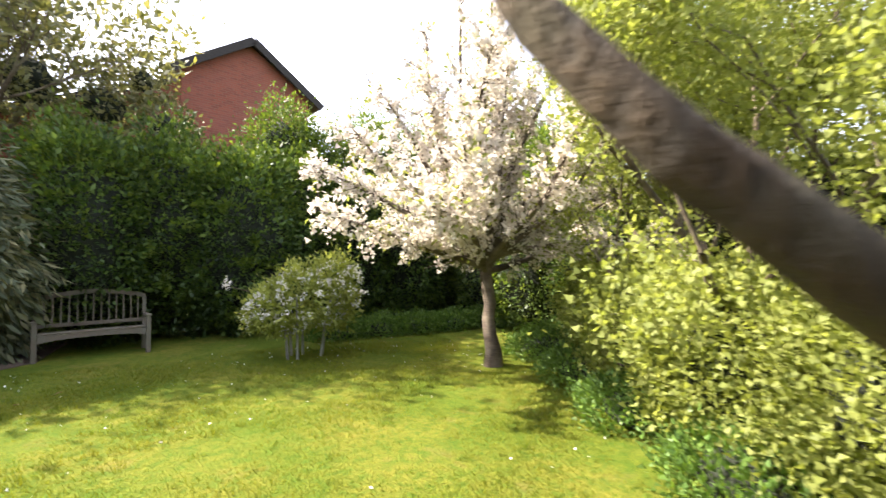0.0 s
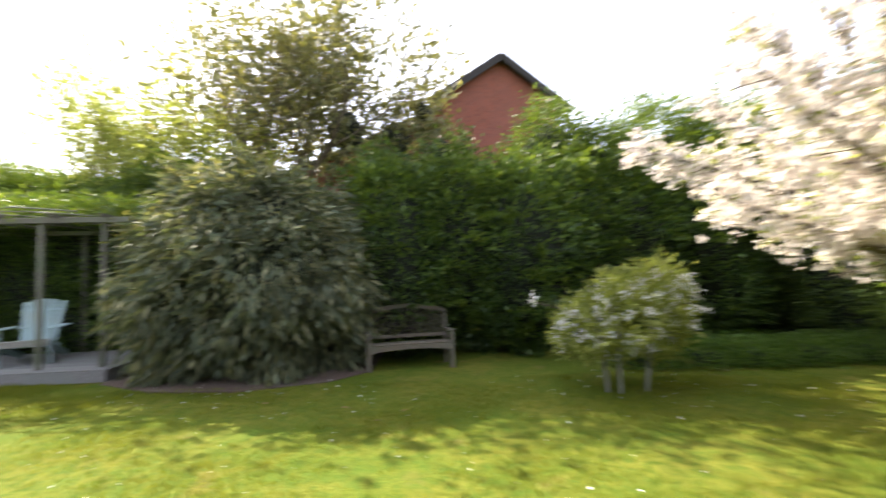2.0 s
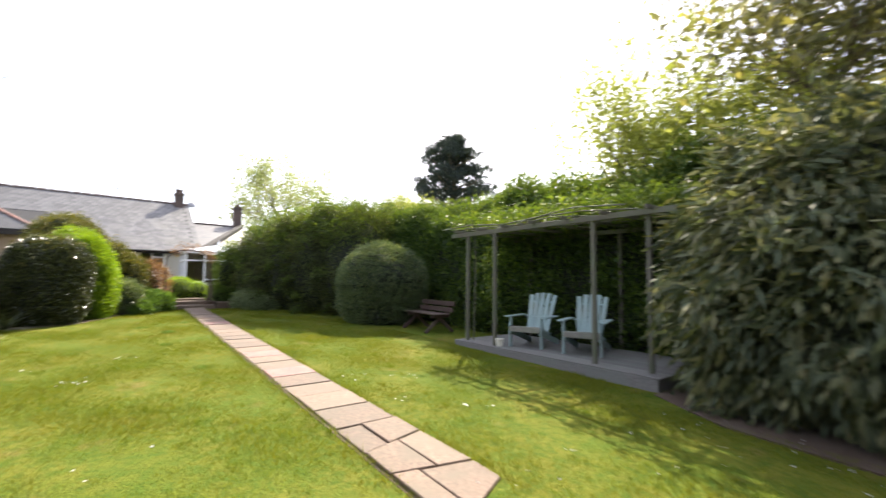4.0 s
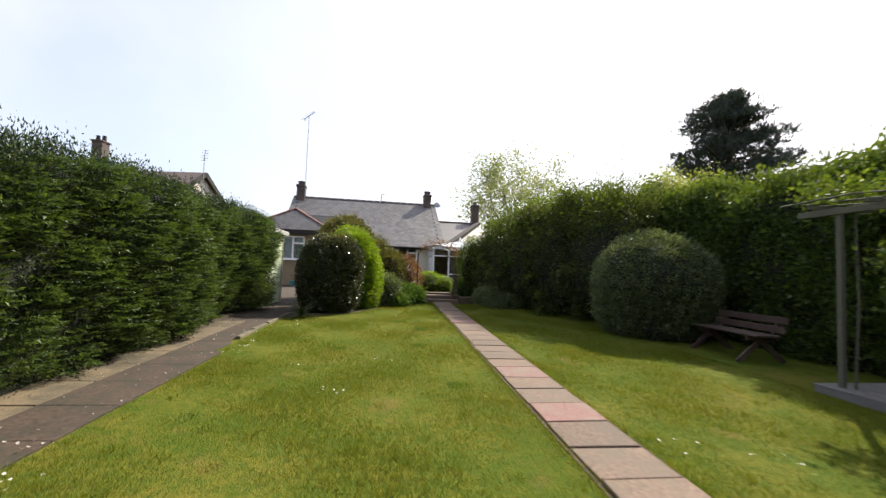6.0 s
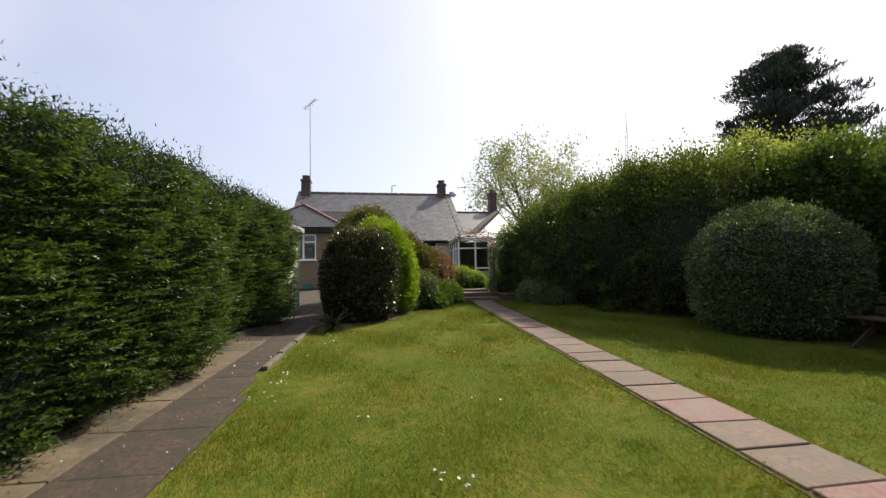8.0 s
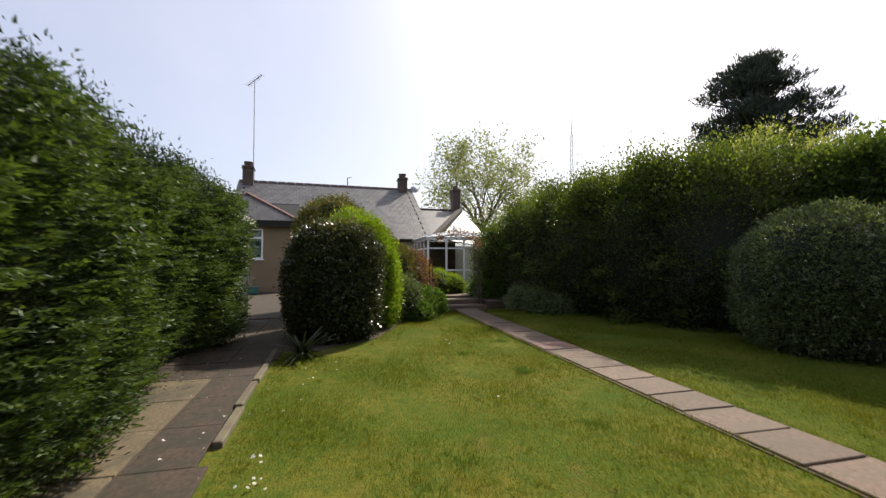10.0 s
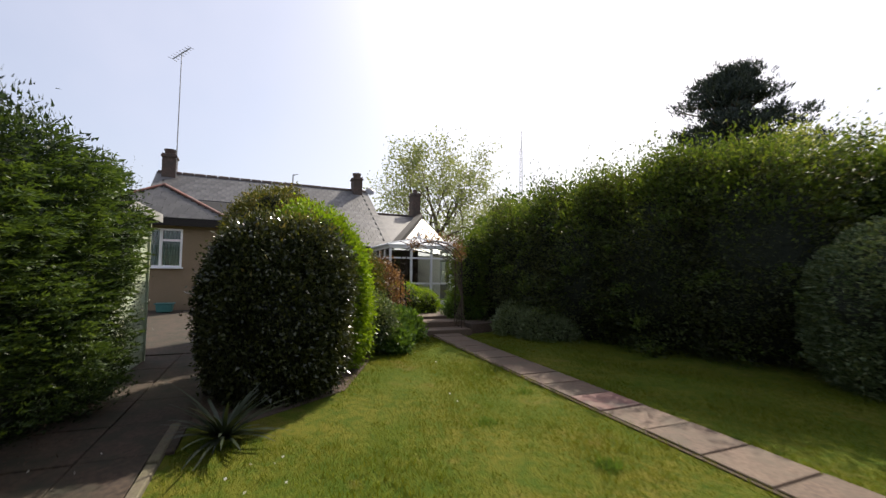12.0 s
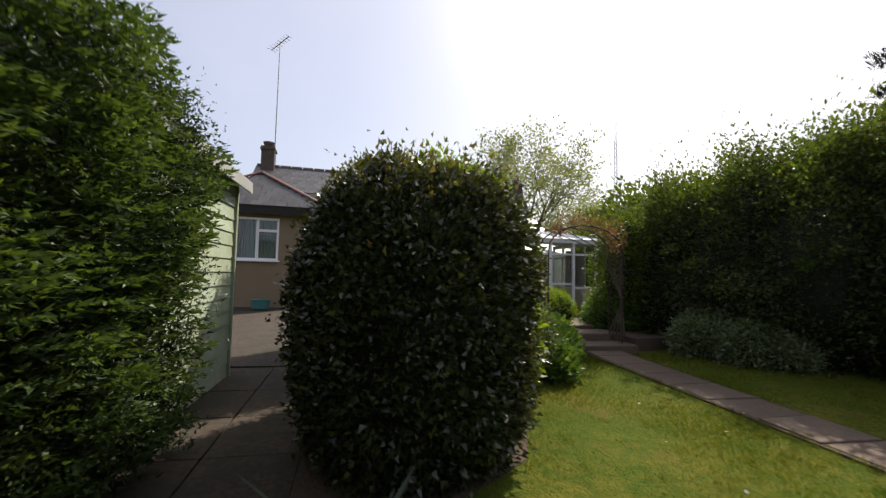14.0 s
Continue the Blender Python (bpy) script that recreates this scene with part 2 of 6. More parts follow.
def brick_mat():
    m, nt, b = mat("red brickwork", 0.85)
    tc, mp, br = (nt.nodes.new("ShaderNode" + k) for k in ("TexCoord", "Mapping", "TexBrick"))
    mp.inputs["Rotation"].default_value = (radians(90), 0, 0)
    br.inputs["Scale"].default_value = 1.0
    br.inputs["Brick Width"].default_value, br.inputs["Row Height"].default_value, br.inputs["Mortar Size"].default_value = 0.225, 0.075, 0.008
    br.inputs["Color1"].default_value, br.inputs["Color2"].default_value = (0.19, 0.046, 0.022, 1), (0.13, 0.034, 0.018, 1)
    br.inputs["Mortar"].default_value = (0.15, 0.07, 0.045, 1)
    nt.links.new(tc.outputs["Object"], mp.inputs[0])
    nt.links.new(mp.outputs[0], br.inputs["Vector"])
    c = mixc(nt, ramp(nt, noise_tex(nt, 1.2, 4), [(0.4, (0, 0, 0)), (0.75, (0.5,) * 3)]), br.outputs["Color"], (0.2, 0.07, 0.05))
    nt.links.new(c, b.inputs["Base Color"])
    bump(nt, b, br.outputs["Fac"], -0.3, 0.006)
    return m


M["brick"] = brick_mat()


def lawn_mat():
    m, nt, b = mat("lawn", 0.95)
    b.inputs["Specular IOR Level"].default_value = 0.05
    c = ramp(nt, noise_tex(nt, 60, 5, (1, 1, 1)), [(0.3, (0.04, 0.06, 0.008)), (0.7, (0.125, 0.15, 0.018))])
    c = mixc(nt, ramp(nt, noise_tex(nt, 0.9, 4), [(0.4, (0, 0, 0)), (0.7, (0.8,) * 3)]), c, (0.165, 0.145, 0.026))
    c = mixc(nt, ramp(nt, noise_tex(nt, 3.5, 4), [(0.5, (0, 0, 0)), (0.72, (0.7,) * 3)]), c, (0.055, 0.095, 0.012))
    c = mixc(nt, ramp(nt, noise_tex(nt, 11, 4), [(0.45, (0, 0, 0)), (0.62, (0.65,) * 3)]), c, (0.045, 0.085, 0.01))
    c = mixc(nt, ramp(nt, noise_tex(nt, 1.7, 5), [(0.6, (0, 0, 0)), (0.72, (0.55,) * 3)]), c, (0.17, 0.12, 0.04))
    nt.links.new(c, b.inputs["Base Color"])
    bump(nt, b, noise_tex(nt, 45, 4), 0.8, 0.03)
    return m


M["lawn"] = lawn_mat()
m, nt, b = mat("clear glass", 0.03)
b.inputs["Base Color"].default_value, b.inputs["Transmission Weight"].default_value, b.inputs["IOR"].default_value = (0.85, 0.9, 0.88, 1), 1.0, 1.45
M["glass"] = m


# builders
def mesh_np(name, co, faces, material, smooth=False):
    """A mesh from an array of points and an array of faces that all have the same number of corners."""
    co, faces = np.asarray(co, np.float32), np.asarray(faces, np.int32)
    me = bpy.data.meshes.new(name)
    me.vertices.add(len(co))
    me.vertices.foreach_set("co", co.ravel())
    k = faces.shape[1]
    me.loops.add(faces.size)
    me.loops.foreach_set("vertex_index", faces.ravel())
    me.polygons.add(len(faces))
    me.polygons.foreach_set("loop_start", np.arange(0, faces.size, k, dtype=np.int32))
    me.polygons.foreach_set("loop_total", np.full(len(faces), k, np.int32))
    if smooth:
        me.polygons.foreach_set("use_smooth", np.ones(len(faces), bool))
    me.update(calc_edges=True)
    me.materials.append(material)
    return me


def part(name, bm, material, parent, label="", kind="", at=None):
    me = bpy.data.meshes.new(name)
    bm.to_mesh(me)
    bm.free()
    me.materials.append(material)
    ob = new(name, me)
    ob.parent = parent
    if at is not None:
        ob.matrix_basis = at
    return tagged(ob, label, kind=kind)


def npart(name, me, parent, label="", kind="", at=None):
    ob = new(name, me)
    ob.parent = parent
    if at is not None:
        ob.matrix_basis = at
    return tagged(ob, label, kind=kind)


def thing(name, m, label, category, group=""):
    ob = new(name)
    ob.matrix_basis = m
    ob.empty_display_size = 0.2
    return tagged(ob, label, category, group)


def box(bm, c, s, m=None, bevel=0.0):
    """A box with centre c and size s in bm."""
    mm = Matrix.Translation(c) @ Matrix.Diagonal((*s, 1))
    r = bmesh.ops.create_cube(bm, size=1, matrix=(m @ mm) if m else mm)
    if bevel:
        es = list({e for v in r["verts"] for e in v.link_edges})
        bmesh.ops.bevel(bm, geom=es, offset=bevel, segments=1, affect="EDGES")
    return r


def boxes(*items, bevel=0.0, m=None):
    bm = bmesh.new()
    for c, s in items:
        box(bm, c, s, m, bevel)
    return bm


def beam(bm, a, b, w, h, bevel=0.0):
    """A squared timber from a to b."""
    a, b = Vector(a), Vector(b)
    d = b - a
    q = d.to_track_quat("X", "Z").to_matrix().to_4x4()
    box(bm, (0, 0, 0), (d.length, w, h), Matrix.Translation((a + b) / 2) @ q, bevel)


def poly(bm, pts, thick, axis=(0, 0, 1)):
    """A flat polygon given thickness along axis."""
    ax = Vector(axis) * thick
    lo = [bm.verts.new(Vector(p)) for p in pts]
    hi = [bm.verts.new(Vector(p) + ax) for p in pts]
    n = len(pts)
    bm.faces.new(lo[::-1])
    bm.faces.new(hi)
    for i in range(n):
        bm.faces.new((lo[i], lo[(i + 1) % n], hi[(i + 1) % n], hi[i]))
    bmesh.ops.recalc_face_normals(bm, faces=bm.faces)


def tubes(paths, sides=7):
    """Tapered tubes: each path is a list of (point, radius). Returns points and quads."""
    co, fa = [], []
    for path in paths:
        ps = [Vector(p) for p, _ in path]
        base = len(co)
        for i, (p, rad) in enumerate(path):
            d = (ps[min(i + 1, len(ps) - 1)] - ps[max(i - 1, 0)]).normalized()
            u = d.cross(Vector((0.3, 0.9, 0.2))).normalized()
            v = d.cross(u)
            for k in range(sides):
                a = 2 * math.pi * k / sides
                co.append(Vector(p) + (u * math.cos(a) + v * math.sin(a)) * rad * (1 + 0.12 * math.sin(3 * a + i)))
            if i:
                for k in range(sides):
                    k2 = (k + 1) % sides
                    fa.append((base + (i - 1) * sides + k, base + (i - 1) * sides + k2, base + i * sides + k2, base + i * sides + k))
    return co, fa


def limbs(rng, start, direction, length, radius, levels, splits=3, wander=0.25, lift=0.12, angle=0.7):
    """Branching paths and the points along the thin ones where leaves sit."""
    paths, tips = [], []

    def grow(p, d, ln, rad, lev):
        pts = [(p.copy(), rad)]
        n = 4
        for i in range(n):
            d = (d + Vector(rng.normal(0, wander, 3)) * 0.5 + Vector((0, 0, lift))).normalized()
            p = p + d * ln / n
            rr = rad * (1 - 0.5 * (i + 1) / n)
            pts.append((p.copy(), rr))
            if lev <= 1:
                tips.append((p.copy(), d.copy()))
            elif lev == 2 and i > 0:
                tips.append((p.copy(), d.copy()))
            if lev > 0 and i >= 1:
                for _ in range(1 if i < n - 1 else splits - 1):
                    side = Vector(rng.normal(0, 1, 3)).cross(d).normalized()
                    nd = (d * math.cos(angle) + side * math.sin(angle)).normalized()
                    grow(p.copy(), nd, ln * rng.uniform(0.55, 0.8), rr * 0.6, lev - 1)
        paths.append(pts)

    grow(Vector(start), Vector(direction).normalized(), length, radius, levels)
    return paths, tips


def leaves(rng, pts, dirs, size, wide=0.5, spread=0.6, sizevar=0.4, up=0.0):
    """Leaf quads, folded along the middle, at pts and pointing roughly along dirs."""
    pts, dirs = np.asarray(pts, float), np.asarray(dirs, float)
    n = len(pts)
    d = dirs + rng.normal(0, spread, (n, 3)) + np.array((0, 0, up))
    d /= np.linalg.norm(d, axis=1, keepdims=True) + 1e-9
    s = np.cross(d, rng.normal(0, 1, (n, 3)))
    s /= np.linalg.norm(s, axis=1, keepdims=True) + 1e-9
    nn = np.cross(d, s)
    ln = size * (1 + rng.uniform(-sizevar, sizevar, (n, 1)))
    w = ln * wide * 0.5
    b = pts
    mid = b + d * ln * 0.45
    if size < 0.056:
        return np.stack([mid - d * ln * 0.4 + s * w * 1.15, b + d * ln * 1.05, mid - d * ln * 0.2 - s * w * 1.15 + nn * w * 0.4], 1).reshape(-1, 3), np.arange(3 * n).reshape(n, 3)
    co = np.stack([b, mid + s * w + nn * w * 0.35, b + d * ln, mid - s * w + nn * w * 0.35], 1).reshape(-1, 3)
    return co, np.arange(4 * n).reshape(n, 4)


def clusters(rng, pts, dirs, per, radius, size, wide=0.5, spread=0.7, up=0.0, flat=1.0):
    pts, dirs = np.repeat(np.asarray(pts, float), per, 0), np.repeat(np.asarray(dirs, float), per, 0)
    off = rng.normal(0, radius, pts.shape)
    off[:, 2] *= flat
    return leaves(rng, pts + off, dirs, size, wide, spread, up=up)


def on_blobs(rng, blobs, n, zmin=-9, inward=0.15, lump=0.12, freq=1.3):
    """n points near the outer skin of overlapping ellipsoids (centre, radii), with their outward directions."""
    cs = np.array([c for c, _ in blobs], float)
    rs = np.array([r for _, r in blobs], float)
    area = (rs[:, 0] * rs[:, 1] + rs[:, 1] * rs[:, 2] + rs[:, 0] * rs[:, 2])
    pick = rng.choice(len(blobs), int(n * 2.2), p=area / area.sum())
    u = rng.normal(0, 1, (len(pick), 3))
    u /= np.linalg.norm(u, axis=1, keepdims=True)
    ph = cs[pick] * 3.1
    wob = np.sin(u[:, 0] * 5 * freq + ph[:, 0]) * np.sin(u[:, 1] * 6 * freq + ph[:, 1]) * np.sin(u[:, 2] * 5 * freq + ph[:, 2] + 1)
    wob += 0.6 * np.sin(u[:, 0] * 13 * freq + ph[:, 1]) * np.sin(u[:, 1] * 11 * freq) * np.sin(u[:, 2] * 12 * freq)
    scale = 1 + lump * wob - inward * rng.random(len(pick)) ** 2
    p = cs[pick] + u * rs[pick] * scale[:, None]
    d = u / rs[pick]
    d /= np.linalg.norm(d, axis=1, keepdims=True)
    q = ((p[:, None, :] - cs[None]) / rs[None])
    inside = (np.sum(q ** 2, 2) < 0.72).sum(1) > 0
    keep = (~inside | (rng.random(len(p)) < 0.04)) & (p[:, 2] > zmin)
    return p[keep][:n], d[keep][:n]


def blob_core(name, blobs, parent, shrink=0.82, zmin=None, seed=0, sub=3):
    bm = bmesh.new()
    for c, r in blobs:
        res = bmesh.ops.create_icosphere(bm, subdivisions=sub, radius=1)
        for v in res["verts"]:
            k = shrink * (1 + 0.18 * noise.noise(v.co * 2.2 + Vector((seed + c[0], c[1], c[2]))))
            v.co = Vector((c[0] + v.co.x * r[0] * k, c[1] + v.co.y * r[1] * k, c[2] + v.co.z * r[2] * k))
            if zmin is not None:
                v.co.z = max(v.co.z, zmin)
    return part(name, bm, M["core"], parent, "solid inside, coloured near-black as deep shade", "stuff")


def shrub(name, blobs, material, n, size, label, category, seed, wide=0.5, per=8, rad=0.07, spread=0.6, up=0.1, core=0.82, inward=0.15, lump=0.12, group="", zmin=0.0, flat=1.0, stems=0, crest=None, tiers=None):
    """A bush: core coloured near-black as inner shade, leaf clusters over lumpy masses. Blobs are relative to the base.
    """
    rng = np.random.default_rng(seed)
    c0 = blobs[0][0]
    g = ground(c0[0], c0[1])
    root = thing(name, pose(c0[0], c0[1], g), label, category, group)
    rel = [((c[0] - c0[0], c[1] - c0[1], c[2]), r) for c, r in blobs]
    if core:
        blob_core("core", rel, root, core, zmin - 0.1, seed)
    p, d = on_blobs(rng, rel, n // per, zmin, inward, lump)
    co, fa = clusters(rng, p, d, per, rad, size, wide, spread, up, flat)
    npart("foliage", mesh_np("foliage", co, fa, material), root, kind="stuff")
    # crest: upper leaves in a lighter colour, in place of sun on the top
    if crest:
        p, d = on_blobs(rng, rel, crest[1] * 3 // per, zmin, inward * 0.4, lump)
        hi = d[:, 2] + rng.normal(0, 0.15, len(d)) > crest[2]
        co, fa = clusters(rng, p[hi] + np.array((0, 0, 0.06)), d[hi], per, rad * 1.4, size * 1.1, wide, spread, up + 0.4, 1.4)
        npart("fresh_growth", mesh_np("fresh_growth", co, fa, crest[0]), root, "lighter upper leaves, sunlit tone put into the colour", "stuff")
    if tiers:
        tmat, count, each, wide_r = tiers
        p, d = on_blobs(rng, rel, count, zmin + 0.2, inward * 0.5, lump)
        P, D = [], []
        for c, out in zip(p, d):
            flat_out = np.array((out[0], out[1], 0.15 + 0.25 * rng.random() - 0.2 * (out[2] < 0)))
            flat_out /= np.linalg.norm(flat_out)
            side = np.cross(flat_out, (0, 0, 1))
            r = wide_r * rng.uniform(0.6, 1.3)
            u, w = rng.random(each), rng.normal(0, 1, each)
            P.append(c + flat_out * ((u[:, None] * 1.4 - 0.5) * r) + side * (w * r * 0.55 * (1.1 - u))[:, None] + np.array((0, 0, 1)) * (rng.normal(0, 0.05, each) - 0.16 * u ** 2 * r / 0.3)[:, None])
            D.append(flat_out + side * (w * 0.5)[:, None])
        co, fa = leaves(rng, np.concatenate(P), np.concatenate(D), size * 1.05, wide * 1.1, 0.4, up=0.05)
        npart("outer_growth", mesh_np("outer_growth", co, fa, tmat), root, "layered outer boughs with lighter leaves", "stuff")
    for k in range(stems):
        a = 6.28 * k / stems + 0.4 * (k % 2)
        path = [((0.3 * math.cos(a), 0.18 * math.sin(a), -0.1), 0.024), ((0.36 * math.cos(a), 0.24 * math.sin(a), 0.45), 0.019), ((0.48 * math.cos(a), 0.4 * math.sin(a), 1.05), 0.01)]
        npart("stem", mesh_np("stem", *tubes([path], 6), M["greywood"], True), root, "pale bare upright stem")
    return root


def ground(x, y=0.0):
    """Height of the ground, which climbs gently to the house."""
    if x > 0:
        return 0.0
    if x > -20:
        return -0.02 * x
    return min(0.4 + 0.045 * (-20 - x), 0.72)


def tree(name, base, height, radius, first, levels, material, per, leafsize, label, seed, bark="bark", lean=(0, 0, 1), wide=0.5, spread=0.9, rad=0.12, mains=5, length=2.0, angle=0.6, tilt=0.8, sides=7, mix=None, lift=0.1, wander=0.25, splits=3, within=None):
    """A tapered trunk that forks at the height first into main limbs; leaves in clusters along the twigs."""
    rng = np.random.default_rng(seed)
    g = ground(base[0], base[1])
    root = thing(name, pose(base[0], base[1], g), label, "tree")
    ln = Vector(lean).normalized()
    trunk = [(ln * (first * k / 6) + Vector((math.sin(k * 1.7 + seed) * 0.022, math.cos(k * 2.1) * 0.018, -0.15 if k == 0 else 0)), radius * (1.35 if k == 0 else 1.1 - 0.06 * k)) for k in range(7)]
    npart("trunk", mesh_np("trunk", *tubes([trunk], 12), M[bark], True), root)
    allp, tips = [], []
    top = trunk[-1][0]
    for k in range(mains):
        a = 2 * math.pi * (k + 0.3 * rng.random()) / max(mains - 1, 1)
        t = tilt * (0.6 if k % 2 else 1.25) if k < mains - 1 else 0.12
        d = (math.sin(t) * math.cos(a), math.sin(t) * math.sin(a), math.cos(t))
        p, q = limbs(rng, top - ln * 0.12 * (k % 3), d, length * rng.uniform(0.85, 1.15), radius * 0.5, levels, splits, wander, lift, angle)
        allp += p
        tips += q
    if within:
        tips = [(t, d) for t, d in tips if within(t.x + base[0], t.y + base[1])]
        allp = [q for q in allp if within(q[-1][0].x + base[0], q[-1][0].y + base[1])]
    npart("branchwork", mesh_np("branchwork", *tubes(allp, sides), M[bark], True), root, kind="stuff")
    if per:
        co, fa = clusters(rng, [t for t, _ in tips], [d for _, d in tips], per, rad, leafsize, wide, spread)
        npart("crown", mesh_np("crown", co, fa, M[material]), root, kind="stuff")
        if mix:
            co, fa = clusters(rng, [t for t, _ in tips], [d for _, d in tips], mix[1], rad * 1.1, mix[2], 0.5, spread)
            npart("young_leaves", mesh_np("young_leaves", co, fa, M[mix[0]]), root, kind="stuff")
    return root


# ground: one sheet to the horizon
def ground_sheet():
    xs = np.concatenate([[-600, -200, -80, -45], np.arange(-36, 12.1, 0.5), [30, 90, 600]])
    ys = np.concatenate([[-600, -150, -40], np.arange(-12, 16.1, 0.5), [30, 90, 600]])
    co = [(x, y, ground(x, y) + 0.02 * noise.noise(Vector((x * 0.7, y * 0.7, 0))) * (abs(x) < 30 and 0.2 < y < 16) * (1 if not (3.9 < y < 5.2) else 0.1) - (0.05 if x < -20.2 and y > -2.3 and y < 9 else 0)) for x in xs for y in ys]
    ny = len(ys)
    fa = [(i * ny + j, (i + 1) * ny + j, (i + 1) * ny + j + 1, i * ny + j + 1) for i in range(len(xs) - 1) for j in range(ny - 1)]
    ob = new("ground", mesh_np("ground", co, fa, M["lawn"], True))
    return tagged(ob, "mown green lawn with yellowish patches", "lawn", kind="structure")


ground_sheet()


def soil_patch(name, pts, label):
    bm = bmesh.new()
    poly(bm, [(x, y, ground(x) - 0.01) for x, y in pts], 0.022)
    ob = part(name, bm, M["soil"], None, label, "structure")
    return tagged(ob, category="soil bed")


soil_patch("soil_bed", [(-5.4, 8.3), (-4.4, 7.75), (-3.2, 7.6), (-2.0, 7.95), (-1.4, 8.6), (-1.2, 10.5), (-5.4, 10.5)], "bare brown soil under the big drooping shrub")
soil_patch("border_bed", [(-20.9, 3.75), (-19.9, 2.7), (-18.6, 2.3), (-17.2, 1.7), (-16.4, 0.6), (-16.5, 0.05), (-20.9, 0.05)], "dark soil border round the clipped bushes")

# big masses
def clipped_hedge(name, x0, x1, y0, y1, top, material, n, size, label, seed, per=9, wide=0.28, face=1, lumpy=0.2, taper=0.0, sprays=0, faces="top front back end0 end1", topmat=None, up=0.35, spread=0.45, rad=0.05, topwob=0.08, rough_top=0.0, flat=1.0, recede=0.0):
    """A long clipped hedge: solid inside, coloured near-black as shade, sprays over the faces that can be seen. top(x)
    is its height above the ground.
    """
    rng = np.random.default_rng(seed)
    cx, cy = (x0 + x1) / 2, (y0 + y1) / 2
    tp = lambda x: (taper + 0.4 * np.clip((-x - 12) / 3, 0, 1)) * np.clip((x + 17.3) / 1.5, 0.3, 1) if recede else taper
    root = thing(name, pose(cx, cy, 0), label, "hedge")
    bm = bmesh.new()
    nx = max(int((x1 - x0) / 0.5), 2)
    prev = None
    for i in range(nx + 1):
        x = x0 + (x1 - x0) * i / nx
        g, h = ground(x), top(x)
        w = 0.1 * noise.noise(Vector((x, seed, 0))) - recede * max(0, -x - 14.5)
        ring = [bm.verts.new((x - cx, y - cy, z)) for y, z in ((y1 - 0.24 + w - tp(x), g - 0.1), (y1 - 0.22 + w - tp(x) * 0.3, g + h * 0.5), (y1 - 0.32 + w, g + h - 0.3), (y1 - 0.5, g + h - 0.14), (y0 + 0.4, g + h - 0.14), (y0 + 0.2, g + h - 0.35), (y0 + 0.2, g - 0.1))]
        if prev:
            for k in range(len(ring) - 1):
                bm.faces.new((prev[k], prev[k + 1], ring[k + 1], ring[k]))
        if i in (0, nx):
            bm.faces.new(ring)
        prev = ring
    part("core", bm, M["core"], root, "solid inside, coloured near-black as deep shade", "stuff")

    def emit(pname, m, share, kinds):
        P, D = [], []
        for kind, frac in kinds:
            k = int(share * frac / per)
            u, v = rng.random(k), rng.random(k)
            if kind in ("front", "back"):
                x = x0 + (x1 - x0) * u
                h = np.array([ground(a) for a in x])
                tt = np.array([top(a) for a in x])
                wob = lumpy * (np.sin(x * 2.1 + v * 5 + seed) * np.sin(v * 7 + x * 0.9) + 0.5 * np.sin(x * 6.3 + v * 3) * np.sin(v * 17 + x * 2))
                crown = 0.1 * np.clip(v - 0.85, 0, 1) / 0.15
                yy = (y1 - 0.08 + wob - crown - tp(x) * (1 - v) ** 2 - recede * np.clip(-x - 14.5, 0, 9)) if kind == "front" else (y0 + 0.08 - wob + crown)
                if sprays:
                    hollow = np.sin(x * 3.7 + v * 3 + seed) * np.sin(v * 11 + x * 1.7) + 0.6 * np.sin(x * 9 + v * 2) * np.sin(v * 23 + x * 4)
                    yy = yy - 0.22 * np.clip(hollow - 0.25, 0, 0.6)
                P.append(np.stack([x, yy - (rng.random(k) ** 2 * 0.2) * (1 if kind == "front" else -1), h + tt * (0.02 + 0.96 * v)], 1))
                D.append(np.tile((0, 1 if kind == "front" else -1, 0), (k, 1)))
            elif kind == "top":
                x = x0 + (x1 - x0) * u
                y = y0 + (y1 - recede * np.clip(-x - 14.5, 0, 9) - y0) * v
                z = np.array([ground(a) + top(a) for a in x]) - 0.05 * np.abs(2 * v - 1) ** 6 + topwob * np.sin(x * 3 + y * 2) * np.sin(x * 1.3 - y * 3)
                z += rough_top * rng.random(k) ** 4
                P.append(np.stack([x, y, z - rng.random(k) * 0.08], 1))
                D.append(np.tile((0, 0, 1), (k, 1)))
            else:
                xx = x0 if kind == "end0" else x1
                s = -1 if kind == "end0" else 1
                y = y0 + (y1 - y0) * u
                h = top(xx)
                wob = lumpy * np.sin(y * 4 + v * 5) * np.sin(v * 9)
                P.append(np.stack([np.full(k, xx) - s * 0.06 + s * wob - s * 0.25 * np.clip(v - 0.8, 0, 1) / 0.2, y, ground(xx) + h * v], 1))
                D.append(np.tile((s, 0, 0), (k, 1)))
        P, D = np.concatenate(P), np.concatenate(D)
        P -= np.array((cx, cy, 0))
        co, fa = clusters(rng, P, D, per, rad, size, wide, spread, up, flat)
        npart(pname, mesh_np(pname, co, fa, m), root, kind="stuff")

    L, H, W = x1 - x0, top(cx), y1 - y0
    area = {"front": L * H, "back": L * H * (0.3 if face > 0 else 1.0), "top": L * W, "end0": W * H, "end1": W * H}
    ks = [k for k in faces.split()]
    side = [k for k in ks if k != "top"]
    tot = sum(area[k] for k in ks)
    emit("foliage", material, n * sum(area[k] for k in side) / tot, [(k, area[k] / sum(area[j] for j in side)) for k in side])
